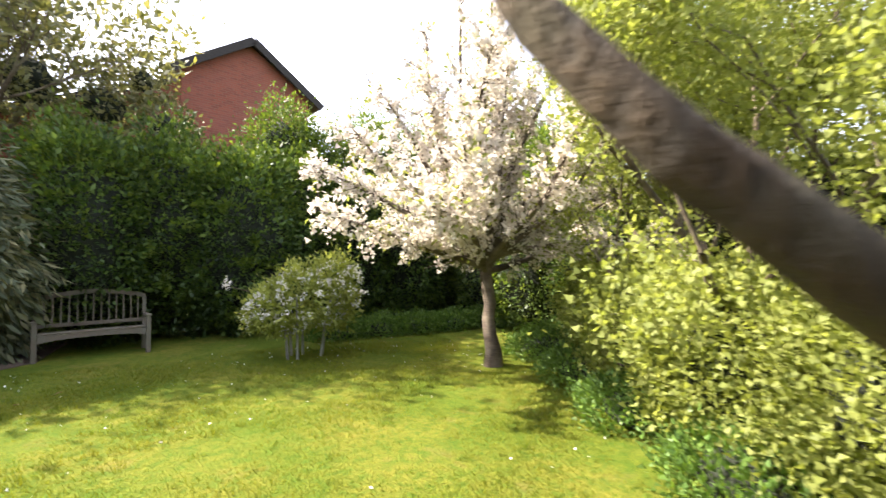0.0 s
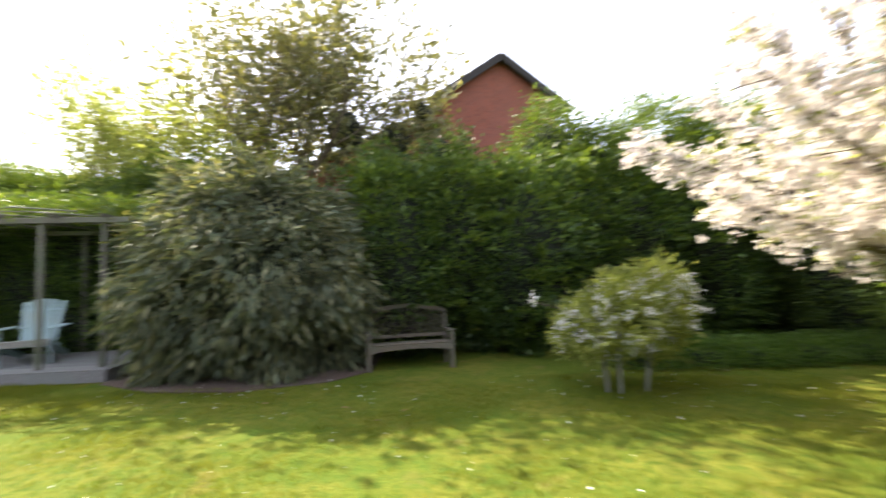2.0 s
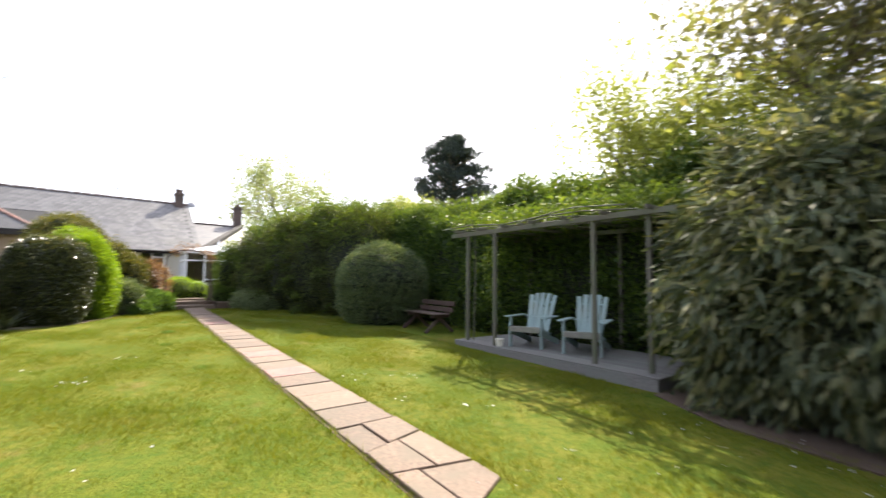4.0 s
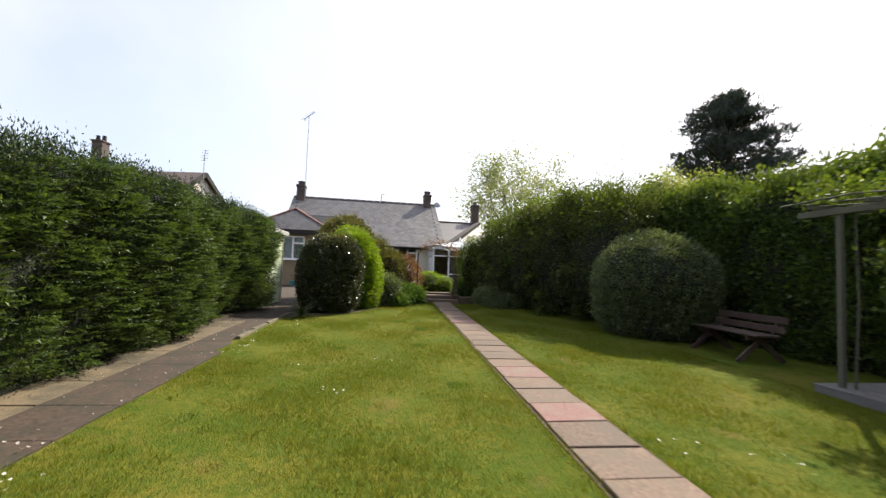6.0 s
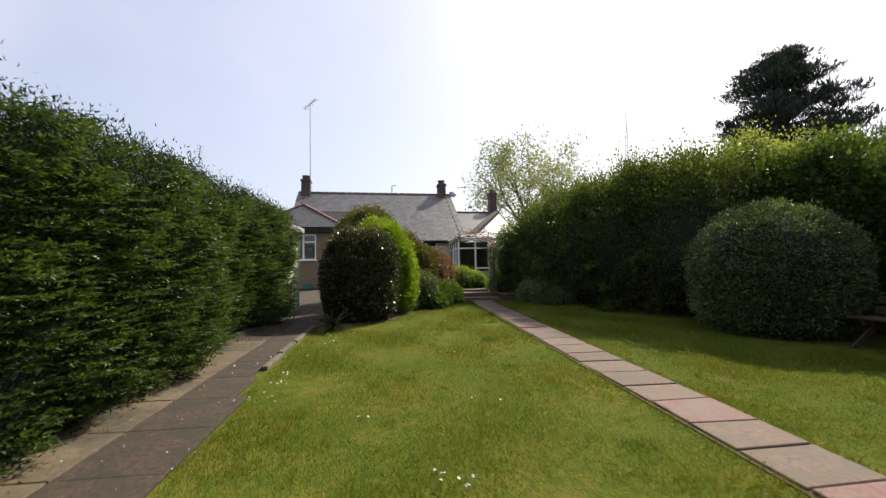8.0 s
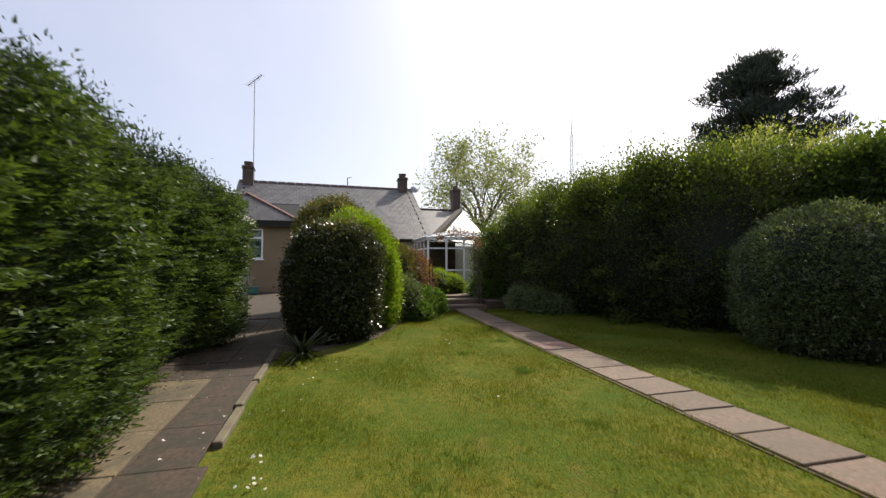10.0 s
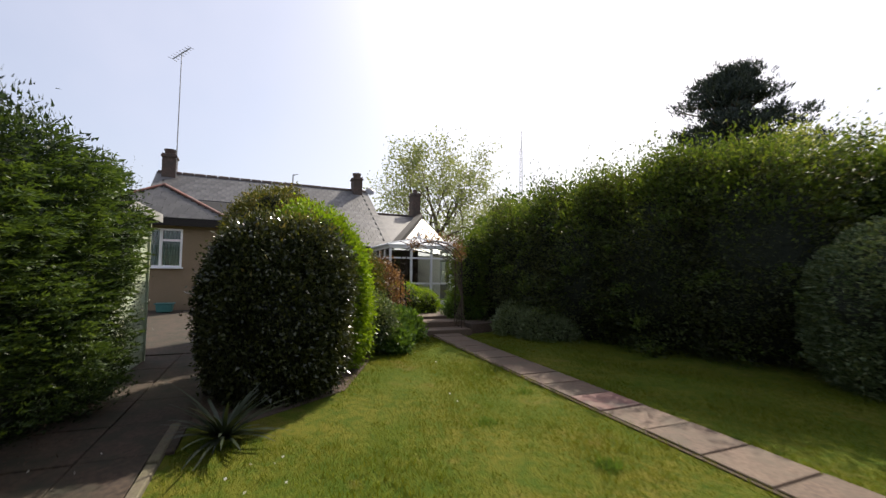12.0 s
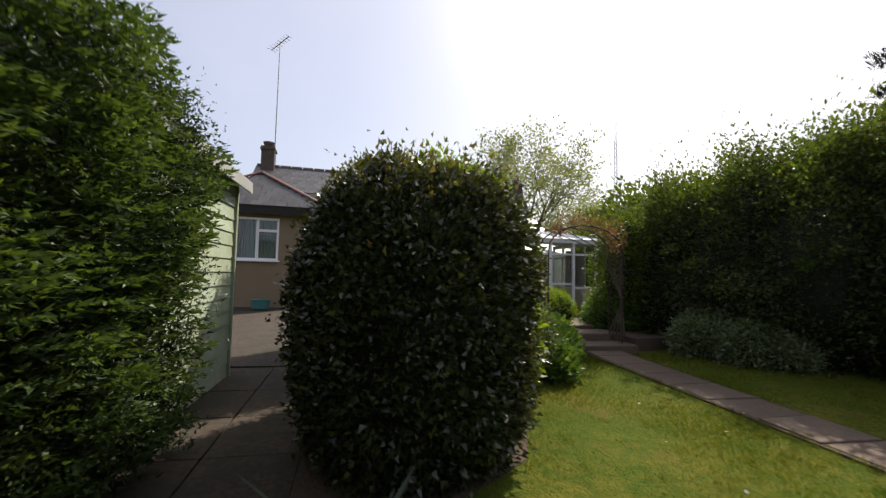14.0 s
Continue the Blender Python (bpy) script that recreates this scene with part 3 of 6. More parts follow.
    # protruding sprays, their lighter colour standing in for sunlit highlights
    if sprays:
        x, v = rng.uniform(x0, x1, sprays), rng.random(sprays)
        tt = np.array([ground(a) + top(a) * (0.04 + 0.94 * b) for a, b in zip(x, v)])
        wob = lumpy * (np.sin(x * 2.1 + v * 5 + seed) * np.sin(v * 7 + x * 0.9) + 0.5 * np.sin(x * 6.3 + v * 3) * np.sin(v * 17 + x * 2))
        P = np.stack([x - cx, y1 - 0.05 - recede * np.clip(-x - 14.5, 0, 9) + wob - tp(x) * (1 - v) ** 2 - 0.1 * np.clip(v - 0.85, 0, 1) / 0.15 - cy, tt], 1)
        D = np.stack([rng.normal(0, 0.75, sprays), np.ones(sprays), rng.normal(0.12, 0.16, sprays)], 1)
        k = 26
        t = np.tile(np.linspace(0.0, 0.2, k), sprays)[:, None]
        D /= np.linalg.norm(D, axis=1, keepdims=True)
        PP, DD = np.repeat(P, k, 0) + np.repeat(D, k, 0) * t, np.repeat(D, k, 0)
        side = np.cross(DD, (0, 0, 1)) * (1, 1, 1) * rng.uniform(-1, 1, (len(DD), 1)) * (0.24 - t) * 0.62
        co, fa = leaves(rng, PP + side, DD + side * 6, 0.042, 0.4, 0.35)
        npart("light_sprays", mesh_np("light_sprays", co, fa, M["spray"]), root, "feathery sprays coloured lighter to look sunlit", "stuff")
    if "top" in ks:
        emit("top_growth", topmat or material, n * area["top"] / tot * (0.35 if recede else 0.8), [("top", 1.0)])
    return root


# the long conifer hedge beside the concrete path
clipped_hedge("conifer_hedge", -17.7, -5.5, -3.2, -0.78, lambda x: 2.68 - 0.03 * max(0, -x - 15) - 0.12 * (x > -10.5) * min(1, (x + 10.5) / 2), M["conifer"], 500000, 0.044, "tall clipped dark green conifer hedge along the concrete path", 3, per=20, faces="front top end0", lumpy=0.24, sprays=3800, rough_top=0.06, recede=0.04, taper=0.2, rad=0.075, spread=0.5, topwob=0.05, flat=1.25, wide=0.32)
clipped_hedge("conifer_hedge", -5.48, 6.0, -3.2, -1.0, lambda x: 2.72, M["conifer"], 50000, 0.1, "tall clipped dark green conifer hedge closing the lawn", 4, per=8, faces="front top", taper=0.3)

# hedges round the far side of the lawn
shrub("hedge_shrub", [((-1.0 + 1.35 * i, 10.3 + 0.25 * math.sin(i * 2.3), 1.9 + 0.1 * math.sin(i * 1.7)), (1.25, 1.25, 2.05 + 0.2 * math.sin(i * 2.9))) for i in range(8)], M["laurel"], 90000, 0.11, "tall dark green leafy hedge behind the bench", "hedge", 6, per=9, rad=0.11, lump=0.26, wide=0.5, crest=(M["hedgetop"], 12000, 0.35), tiers=(M["hedgetop"], 330, 60, 0.34))
# topmat lightens the top leaves: sunlight put into their colour
clipped_hedge("green_hedge", -16.3, -4.4, 10.4, 12.4, lambda x: 3.5 + 0.06 * max(0, x + 9) + 0.2 * math.sin(x * 1.1) + 0.12 * math.sin(x * 2.9), M["laurel"], 130000, 0.1, "long tall green hedge behind the deck and timber bench", 7, per=11, rad=0.11, faces="back top end0", face=-1, lumpy=0.22, wide=0.45, topmat=M["hedgetop"], rough_top=0.35, topwob=0.15, spread=0.7)

shrub("hedge_shrub", [((-16.9, 9.4, 1.7), (1.7, 1.5, 2.15)), ((-18.2, 8.8, 1.7), (1.5, 1.6, 2.15)), ((-19.5, 8.1, 1.6), (1.3, 1.5, 2.0)), ((-20.7, 7.6, 1.55), (1.2, 1.3, 1.9)), ((-21.9, 7.2, 1.4), (1.0, 1.1, 1.75)), ((-22.9, 7.9, 1.4), (1.4, 1.2, 1.75)), ((-24.5, 9.9, 1.5), (1.6, 1.3, 1.9)), ((-17.6, 8.6, 2.9), (0.7, 0.6, 0.8)), ((-19.0, 7.8, 2.7), (0.6, 0.6, 0.75)), ((-20.2, 7.2, 2.5), (0.55, 0.5, 0.7)), ((-21.3, 6.9, 2.3), (0.5, 0.5, 0.65))], M["yewdark"], 140000, 0.07, "dense dark evergreen hedge beside the steps", "hedge", 8, per=11, rad=0.13, lump=0.34, inward=0.25, crest=(M["hedgetop"], 42000, 0.45), tiers=(M["wildhedge"], 300, 70, 0.34))
shrub("hedge_shrub", [((-22.2, 5.9, 1.3), (0.5, 0.5, 0.9)), ((-22.3, 6.1, 2.1), (0.45, 0.4, 0.5))], M["hedgetop"], 9000, 0.06, "light green bush growing up beside the arch", "bush", 9, per=7, rad=0.1, lump=0.2, core=0.6)

shrub("hedge_shrub", [((3.9, 10.7, 3.1), (1.0, 0.9, 1.9)), ((5.2, 10.5, 3.4), (1.2, 1.0, 2.0)), ((6.6, 10.0, 3.3), (1.2, 1.1, 2.0)), ((3.1, 11.0, 3.0), (0.8, 0.8, 1.5)), ((2.8, 11.2, 4.2), (0.85, 0.75, 1.45)), ((8.1, 6.6, 3.5), (1.1, 1.2, 1.3)), ((8.3, 7.9, 3.6), (1.0, 1.1, 1.6))], M["hedgetop"], 70000, 0.1, "tall fresh yellow-green growth rising above the hedge", "hedge", 59, per=8, rad=0.16, lump=0.25, core=0.7, spread=0.8)
shrub("hedge_shrub", [((7.6, 6.6, 1.5), (1.1, 1.3, 1.7)), ((7.9, 8.3, 1.7), (1.1, 1.2, 1.9)), ((7.8, 4.9, 1.3), (1.0, 1.2, 1.6))], M["wildhedge"], 30000, 0.09, "dark green hedge closing the corner behind the cherry", "hedge", 60, per=8, rad=0.1, lump=0.15)

shrub("hedge_shrub", [((-17.0, 11.3, 3.2), (0.8, 0.8, 1.35)), ((-18.0, 11.6, 3.1), (0.9, 0.8, 1.5)), ((-15.9, 11.4, 3.0), (0.8, 0.7, 1.2))], M["spring"], 24000, 0.07, "fresh yellow-green growth standing above the dark hedge", "bush", 64, per=7, rad=0.15, lump=0.3, core=0.6, inward=0.35, spread=0.9)

# the near clipped bush beside the concrete path
shrub("clipped_bush", [((-17.55, 0.85, 1.02), (0.68, 0.85, 1.08)), ((-17.5, 0.64, 1.36), (0.6, 0.6, 0.78)), ((-17.5, 1.16, 1.3), (0.6, 0.62, 0.84)), ((-17.4, 1.15, 0.7), (0.6, 0.56, 0.85)), ((-17.5, 0.57, 0.7), (0.62, 0.54, 0.85)), ((-17.15, 0.82, 0.8), (0.5, 0.66, 1.0))], M["glossy"], 120000, 0.046, "big clipped bush with small dark glossy leaves", "bush", 11, per=7, rad=0.055, lump=0.09, wide=0.55, core=0.9, inward=0.1, spread=0.8, crest=(M["bronze"], 6000, 0.75))
shrub("clipped_bush", [((-18.65, 1.3, 1.15), (0.8, 0.95, 1.38)), ((-18.75, 1.68, 0.8), (0.8, 0.64, 1.1)), ((-18.6, 1.62, 1.45), (0.6, 0.52, 0.85))], M["lime"], 55000, 0.055, "clipped bush with bright yellow-green fresh leaves", "bush", 12, per=8, rad=0.06, lump=0.1, core=0.88)
shrub("domed_tree", [((-21.3, 0.85, 2.2), (1.05, 1.0, 0.98)), ((-21.3, 0.85, 1.2), (0.9, 0.9, 1.2))], M["bronze"], 40000, 0.055, "domed bush with bronze and green leaves behind the clipped bushes", "bush", 13, per=8, rad=0.06, lump=0.09, core=0.88)
shrub("leafy_bush", [((-21.4, 1.95, 1.2), (0.9, 0.7, 1.2)), ((-21.4, 2.55, 0.85), (0.75, 0.65, 1.1))], M["bronze"], 26000, 0.06, "leafy bush with orange-green new growth beside the border", "bush", 14, per=8, rad=0.07, lump=0.12, core=0.85)
shrub("flowering_bush", [((-19.6, 2.5, 0.5), (0.5, 0.48, 0.55))], M["variegated"], 11000, 0.05, "small bush with white-edged leaves at the border edge", "bush", 15, per=6, rad=0.07, core=0.7)
shrub("red_shrub", [((-21.9, 3.25, 0.8), (0.6, 0.55, 0.85)), ((-22.1, 3.0, 0.6), (0.5, 0.5, 0.7))], M["redleaf"], 9000, 0.07, "open shrub with reddish pink leaves beside the steps", "bush", 16, per=5, rad=0.1, core=0.5, spread=0.9)
shrub("border_plants", [((-20.2, 3.05, 0.22), (0.5, 0.45, 0.42)), ((-20.7, 3.5, 0.2), (0.5, 0.4, 0.35)), ((-19.6, 2.95, 0.12), (0.5, 0.3, 0.25))], M["bedgreen"], 12000, 0.09, "low fresh green border plants at the lawn edge", "plant", 17, per=7, rad=0.07, core=0.5, spread=0.8, up=0.5)
shrub("clipped_ball", [((-23.3, 4.3, 0.5), (0.6, 0.62, 0.55)), ((-23.3, 4.9, 0.42), (0.45, 0.5, 0.42))], M["lime"], 16000, 0.035, "low clipped box bush above the steps", "bush", 18, per=6, rad=0.04, core=0.9, lump=0.04, inward=0.06)
shrub("low_shrub", [((-22.4, 5.8, 0.35), (0.55, 0.5, 0.4)), ((-23.0, 6.3, 0.5), (0.6, 0.6, 0.55))], M["bedgreen"], 12000, 0.06, "low green shrub beside the steps", "bush", 19, per=6, rad=0.06, core=0.7)
shrub("silver_shrub", [((-20.5, 6.4, 0.25), (0.5, 0.5, 0.46)), ((-19.9, 6.6, 0.22), (0.5, 0.48, 0.38)), ((-19.5, 6.85, 0.15), (0.35, 0.4, 0.28))], M["silver"], 14000, 0.06, "low spreading grey-green shrub on the lawn edge", "bush", 20, per=6, rad=0.06, core=0.7, up=0.4)
shrub("domed_bush", [((-14.3, 9.05, 1.15), (1.4, 1.4, 1.32)), ((-14.3, 9.05, 0.7), (1.32, 1.32, 1.05))], M["variegated"], 70000, 0.05, "large domed bush clipped smooth with cream-edged leaves", "bush", 21, per=7, rad=0.05, core=0.92, lump=0.045, inward=0.08, flat=0.8)
shrub("drooping_shrub", [((-3.2, 9.1, 1.4), (1.5, 1.35, 1.7)), ((-4.1, 9.1, 1.5), (1.15, 1.2, 1.75)), ((-2.5, 9.3, 1.3), (0.95, 1.05, 1.6)), ((-3.5, 9.3, 2.4), (1.35, 1.2, 1.1))], M["rhodo"], 46000, 0.2, "big shrub with long drooping grey-green leaves", "bush", 22, per=6, rad=0.09, core=0.78, lump=0.3, wide=0.24, up=-0.95, spread=0.45, inward=0.3)
rose = shrub("blossom_shrub", [((2.1, 6.85, 0.95), (0.6, 0.55, 0.42)), ((2.55, 6.75, 1.25), (0.36, 0.36, 0.42)), ((1.6, 6.9, 0.78), (0.4, 0.4, 0.36)), ((1.95, 6.8, 1.22), (0.3, 0.3, 0.25)), ((2.6, 6.9, 0.75), (0.32, 0.4, 0.36))], M["spring"], 8000, 0.085, "small open shrub with white flower clusters and a few bare stems", "bush", 23, per=5, rad=0.06, core=0, lump=0.4, inward=0.9, zmin=0.45, stems=6)
rng = np.random.default_rng(231)
p, d = on_blobs(rng, [((0, 0, 0.95), (0.74, 0.62, 0.52)), ((0.5, -0.15, 1.15), (0.5, 0.45, 0.45)), ((-0.45, 0.05, 0.8), (0.5, 0.4, 0.4))], 190, 0.5, 0.2)
npart("flowers", mesh_np("flowers", *clusters(rng, p, d, 14, 0.03, 0.04, 0.8, 1.5), M["petal"]), rose, "clusters of white flowers", "stuff")
npart("long_twig", mesh_np("long_twig", *tubes([[((-0.4, 0, 0.9), 0.01), ((-0.8, 0.1, 1.1), 0.008), ((-1.15, 0.3, 1.2), 0.005)]], 5), M["bark"]), rose)
npart("twig_flower", mesh_np("twig_flower", *clusters(rng, [(-1.15, 0.3, 1.22)], [(0, 0, 1)], 30, 0.04, 0.05, 0.8, 1.5), M["petal"]), rose, kind="stuff")

shrub("hedge_shrub", [((-0.9, 12.2, 5.1), (0.9, 0.8, 0.9)), ((-2.2, 12.3, 5.4), (1.0, 0.8, 1.1)), ((0.25, 12.0, 4.8), (0.6, 0.6, 0.7)), ((-0.2, 12.2, 5.9), (0.5, 0.5, 0.6))], M["pale_tree"], 5200, 0.16, "loose olive young growth above the hedge by the brick house", "bush", 66, per=6, rad=0.16, lump=0.4, core=0.45, inward=0.7, spread=0.9, zmin=3.6)

# trees
def cherry(base, fork, reach):
    """A wide cherry: boughs spread low from the fork, wrapped in blossom along their whole length."""
    rng = np.random.default_rng(31)
    root = thing("cherry_tree", pose(base[0], base[1], 0), "wide white-blossomed cherry tree with a ringed grey-brown trunk", "tree")
    top = Vector((-0.13, 0.05, fork))
    trunk = [(Vector((top.x * (k / 7) ** 1.3 + 0.02 * math.sin(k * 1.9), top.y * k / 7 + 0.015 * math.cos(k * 2.3), -0.15 if k == 0 else fork * k / 7)), 0.165 if k == 0 else 0.135 - 0.045 * min(k, 3) / 3 + 0.006 * (k % 2)) for k in range(8)]
    npart("trunk", mesh_np("trunk", *tubes([trunk], 14), M["cherrybark"], True), root)
    boughs, twigs, pts, dirs = [], [], [], []
    for k in range(34):
        a = k * 2.4 + rng.normal(0, 0.15)
        lean = radians((82, 70, 55, 40, 24, 10)[k % 6] + rng.normal(0, 4))
        ln = reach * (1.12, 1.15, 1.15, 1.25, 1.4, 1.5)[k % 6] * rng.uniform(0.75, 1.12)
        d = Vector((math.sin(lean) * math.cos(a), math.sin(lean) * math.sin(a), math.cos(lean)))
        p = top + Vector((0, 0, -0.22 + 0.05 * (k % 7)))
        path, n = [(p.copy(), 0.05)], 14
        for i in range(n):
            t = (i + 1) / n
            d = (d + Vector(rng.normal(0, 0.07, 3)) + Vector((0, 0, 0.012 * (1 - t)))).normalized()
            p = p + d * ln / n
            path.append((p.copy(), 0.05 * (1 - t) ** 0.8 + 0.006))
            for _ in range(4 if t > 0.2 else 2):
                side = Vector(rng.normal(0, 1, 3)).cross(d).normalized()
                td = (d * 0.55 + side * 0.8 + Vector((0, 0, 0.15))).normalized()
                tl = rng.uniform(0.15, 0.62) * (1.1 - 0.55 * t)
                q = p - d * rng.random() * ln / n
                tw = [(q.copy(), 0.009)]
                m = max(int(tl / 0.075), 2)
                for j in range(m):
                    td = (td + Vector(rng.normal(0, 0.12, 3))).normalized()
                    q = q + td * tl / m
                    if rng.random() < 0.8 * min(1, max(0, t - 0.1) * (3 if k % 6 < 3 else 5)):
                        pts.append(tuple(q))
                        dirs.append(tuple(td))
                tw.append((q.copy(), 0.004))
                twigs.append(tw)
            if t > 0.35:
                pts.append(tuple(p))
                dirs.append(tuple(d))
        boughs.append(path)
    npart("branchwork", mesh_np("branchwork", *tubes(boughs, 7), M["cherrybark"], True), root, kind="stuff")
    npart("twigwork", mesh_np("twigwork", *tubes(twigs, 3), M["bark"]), root, kind="stuff")
    npart("blossom", mesh_np("blossom", *clusters(rng, pts, dirs, 11, 0.036, 0.055, 0.95, 1.6), M["blossom"]), root, "white blossom", "stuff")
    few = [(p, d) for p, d in zip(pts, dirs) if rng.random() < 0.3]
    npart("young_leaves", mesh_np("young_leaves", *clusters(rng, [p for p, _ in few], [d for _, d in few], 5, 0.05, 0.07, 0.5, 1.0), M["spring"]), root, "young yellow-green leaves", "stuff")


cherry((4.3, 4.6), 1.68, 2.75)
EDGE = lambda x, y: y < 0.5 * x + 1.3 and y < 0.8 * x - 0.1 and x > 2.2
maple = tree("field_maple", (4.9, 1.5), 6.0, 0.12, 1.1, 3, "spring", 46, 0.05, "bushy young tree with bright yellow-green leaves", 32, "bark", (0.1, -0.05, 1), 0.75, 1.1, 0.17, mains=9, length=2.3, angle=0.75, tilt=1.15, lift=0.12, sides=5, within=EDGE)
npart("low_branch", mesh_np("low_branch", *tubes([[((-0.3, -1.3, -0.05), 0.035), ((-0.7, -0.95, 0.12), 0.03), ((-0.97, -0.1, 0.38), 0.022), ((-0.98, 0.35, 0.5), 0.018), ((-1.02, 0.75, 0.57), 0.01)], [((-0.97, -0.1, 0.38), 0.014), ((-1.25, 0.2, 0.62), 0.006)], [((-0.5, -1.1, -0.1), 0.05), ((-0.55, -1.0, 0.8), 0.04), ((-0.4, -0.8, 1.7), 0.03)]], 7), M["boughbark"], True), maple, "bare brown low branch")
tree("field_maple", (6.9, 3.2), 6.0, 0.12, 0.9, 3, "spring", 40, 0.052, "bushy young tree with bright green leaves behind the cherry", 33, "bark", (0, 0, 1), 0.75, 1.1, 0.2, mains=9, length=2.4, angle=0.75, tilt=1.0, lift=0.14, sides=5, within=EDGE)
shrub("spring_shrub", [((5.0, 2.55, 0.75), (0.75, 0.7, 0.85)), ((5.9, 3.5, 0.8), (0.8, 0.7, 0.95)), ((4.1, 1.2, 0.75), (0.75, 0.8, 0.8)), ((3.5, 0.1, 0.8), (0.7, 0.7, 0.85))], M["spring"], 75000, 0.05, "loose bright green shrubs under the young trees", "bush", 58, per=7, rad=0.1, core=0.6, wide=0.75, lump=0.3, inward=0.5, spread=1.0)
tree("pale_tree", (-3.8, 12.6), 9.0, 0.2, 2.6, 3, "pale_tree", 4, 0.19, "tall tree with pale grey-green young leaves behind the hedge", 34, "bark", (0, 0, 1), 0.42, 1.2, 0.34, mains=8, length=2.6, angle=0.55, tilt=0.6, lift=0.14, sides=6)
tree("young_tree", (-7.4, 12.2), 7.0, 0.09, 2.2, 3, "spring", 3, 0.12, "slim tree with light green leaves above the hedge", 35, "bark", (0.05, 0, 1), 0.5, 1.2, 0.2, mains=7, length=1.9, angle=0.6, tilt=0.7, lift=0.18)
shrub("leafy_bush", [((-5.6, 11.6, 3.8), (1.3, 0.9, 1.1)), ((-6.8, 11.8, 3.7), (1.1, 0.9, 0.8)), ((-4.6, 11.4, 4.1), (0.9, 0.8, 1.1))], M["spring"], 12000, 0.11, "loose bright leafy growth standing above the hedge by the pergola", "bush", 65, per=7, rad=0.17, lump=0.4, core=0, inward=0.7, spread=0.9)
tree("sparse_tree", (-50.0, 15.8), 15.0, 0.4, 4.6, 4, "palespring", 1, 0.26, "wide spreading tree with bare branches and few spring leaves", 36, "bark", (0, 0, 1), 0.6, 1.2, 0.3, mains=8, length=4.1, angle=0.6, tilt=1.0, sides=4, lift=0.06)
tree("sparse_tree", (-60.0, 27.0), 12.0, 0.35, 3.0, 3, "palespring", 3, 0.3, "distant tree with thin spring leaves beyond the hedge", 37, "bark", (0, 0, 1), 0.6, 1.2, 0.5, mains=7, length=3.6, angle=0.6, tilt=0.9, sides=4, lift=0.08)


def pine(name, base, h, r, n, size, label, seed):
    """A broad old pine: tiers of boughs that end in dense upturned pads of needles, with notches between them."""
    rng = np.random.default_rng(seed)
    g = ground(base[0])
    root = thing(name, pose(base[0], base[1], g), label, "tree")
    npart("trunk", mesh_np("trunk", *tubes([[((0, 0, -0.2), 0.32), ((0.1, 0, h * 0.5), 0.22), ((0, 0, h * 0.95), 0.05)]], 9), M["bark"], True), root)
    paths, pts, dirs = [], [], []
    for k in range(112):
        f = (k + 0.5) / 112
        z = h * (0.3 + 0.66 * f) + rng.normal(0, 0.3) * (1 - f)
        a = k * 2.4 + rng.normal(0, 0.3)
        ln = r * (1.04 - f) ** 0.6 * rng.uniform(0.5, 1.08)
        e = Vector((math.cos(a) * ln, math.sin(a) * ln, z + ln * rng.uniform(0.0, 0.42)))
        paths.append([((0, 0, z - 0.2), 0.07), (tuple(e * 0.5 + Vector((0, 0, z * 0.5 - 0.12))), 0.045), (tuple(e), 0.015)])
        for t, cnt, wd in ((0.35, 7, 0.26), (0.6, 12, 0.28), (0.8, 16, 0.26), (1.0, 22, 0.22)):
            for _ in range(cnt):
                o = rng.normal(0, wd, 3)
                zz = z + (e.z - z) * t + abs(o[2]) * 0.75 - 0.08
                pts.append((e.x * t + o[0], e.y * t + o[1], zz))
                dirs.append((o[0] * 1.5, o[1] * 1.5, 1.0))
    npart("branchwork", mesh_np("branchwork", *tubes(paths, 5), M["bark"], True), root, kind="stuff")
    npart("crown", mesh_np("crown", *clusters(rng, pts, dirs, max(n // len(pts), 1), 0.07, size, 0.2, 0.5, 0.3, 0.7), M["cedar"]), root, kind="stuff")


pine("pine_tree", (-23.0, 18.6), 10.3, 3.7, 76000, 0.17, "tall dark blue-green pine above the hedge", 41)

# the near leaning branch at the start of the walk, part of the tree behind the walker
near = thing("leaning_tree", pose(1.9, -1.5, 0), "rough brown leaning tree with a low bough beside the walker", "tree")
bough = [((0, 0, -0.1), 0.13), ((-0.15, 0.15, 0.7), 0.11), ((-0.55, 0.6, 1.17), 0.085), ((-1.02, 1.12, 1.41), 0.064), ((-1.32, 1.33, 1.555), 0.052), ((-1.42, 1.38, 1.61), 0.05), ((-1.51, 1.43, 1.67), 0.044), ((-1.55, 1.465, 1.715), 0.04), ((-1.59, 1.50, 1.755), 0.041), ((-1.65, 1.56, 1.845), 0.036), ((-1.69, 1.62, 1.93), 0.034), ((-1.78, 1.77, 2.22), 0.022)]
npart("bough", mesh_np("bough", *tubes([bough, [((-0.15, 0.15, 0.7), 0.08), ((0.1, 0.3, 1.8), 0.06), ((0.2, 0.6, 2.8), 0.03)]], 10), M["boughbark"], True), near, "rough leaning bough")
rng = np.random.default_rng(55)
paths, tips = limbs(rng, (0.1, 0.4, 1.6), (0.5, 0.6, 0.5), 1.5, 0.03, 2, 3, 0.25, 0.05, 0.7)
tips = [(t, d) for t, d in tips if t.x + 1.9 > 2.1 and EDGE(t.x + 1.9, t.y - 1.5)]
npart("twigs", mesh_np("twigs", *tubes(paths, 5), M["bark"]), near)
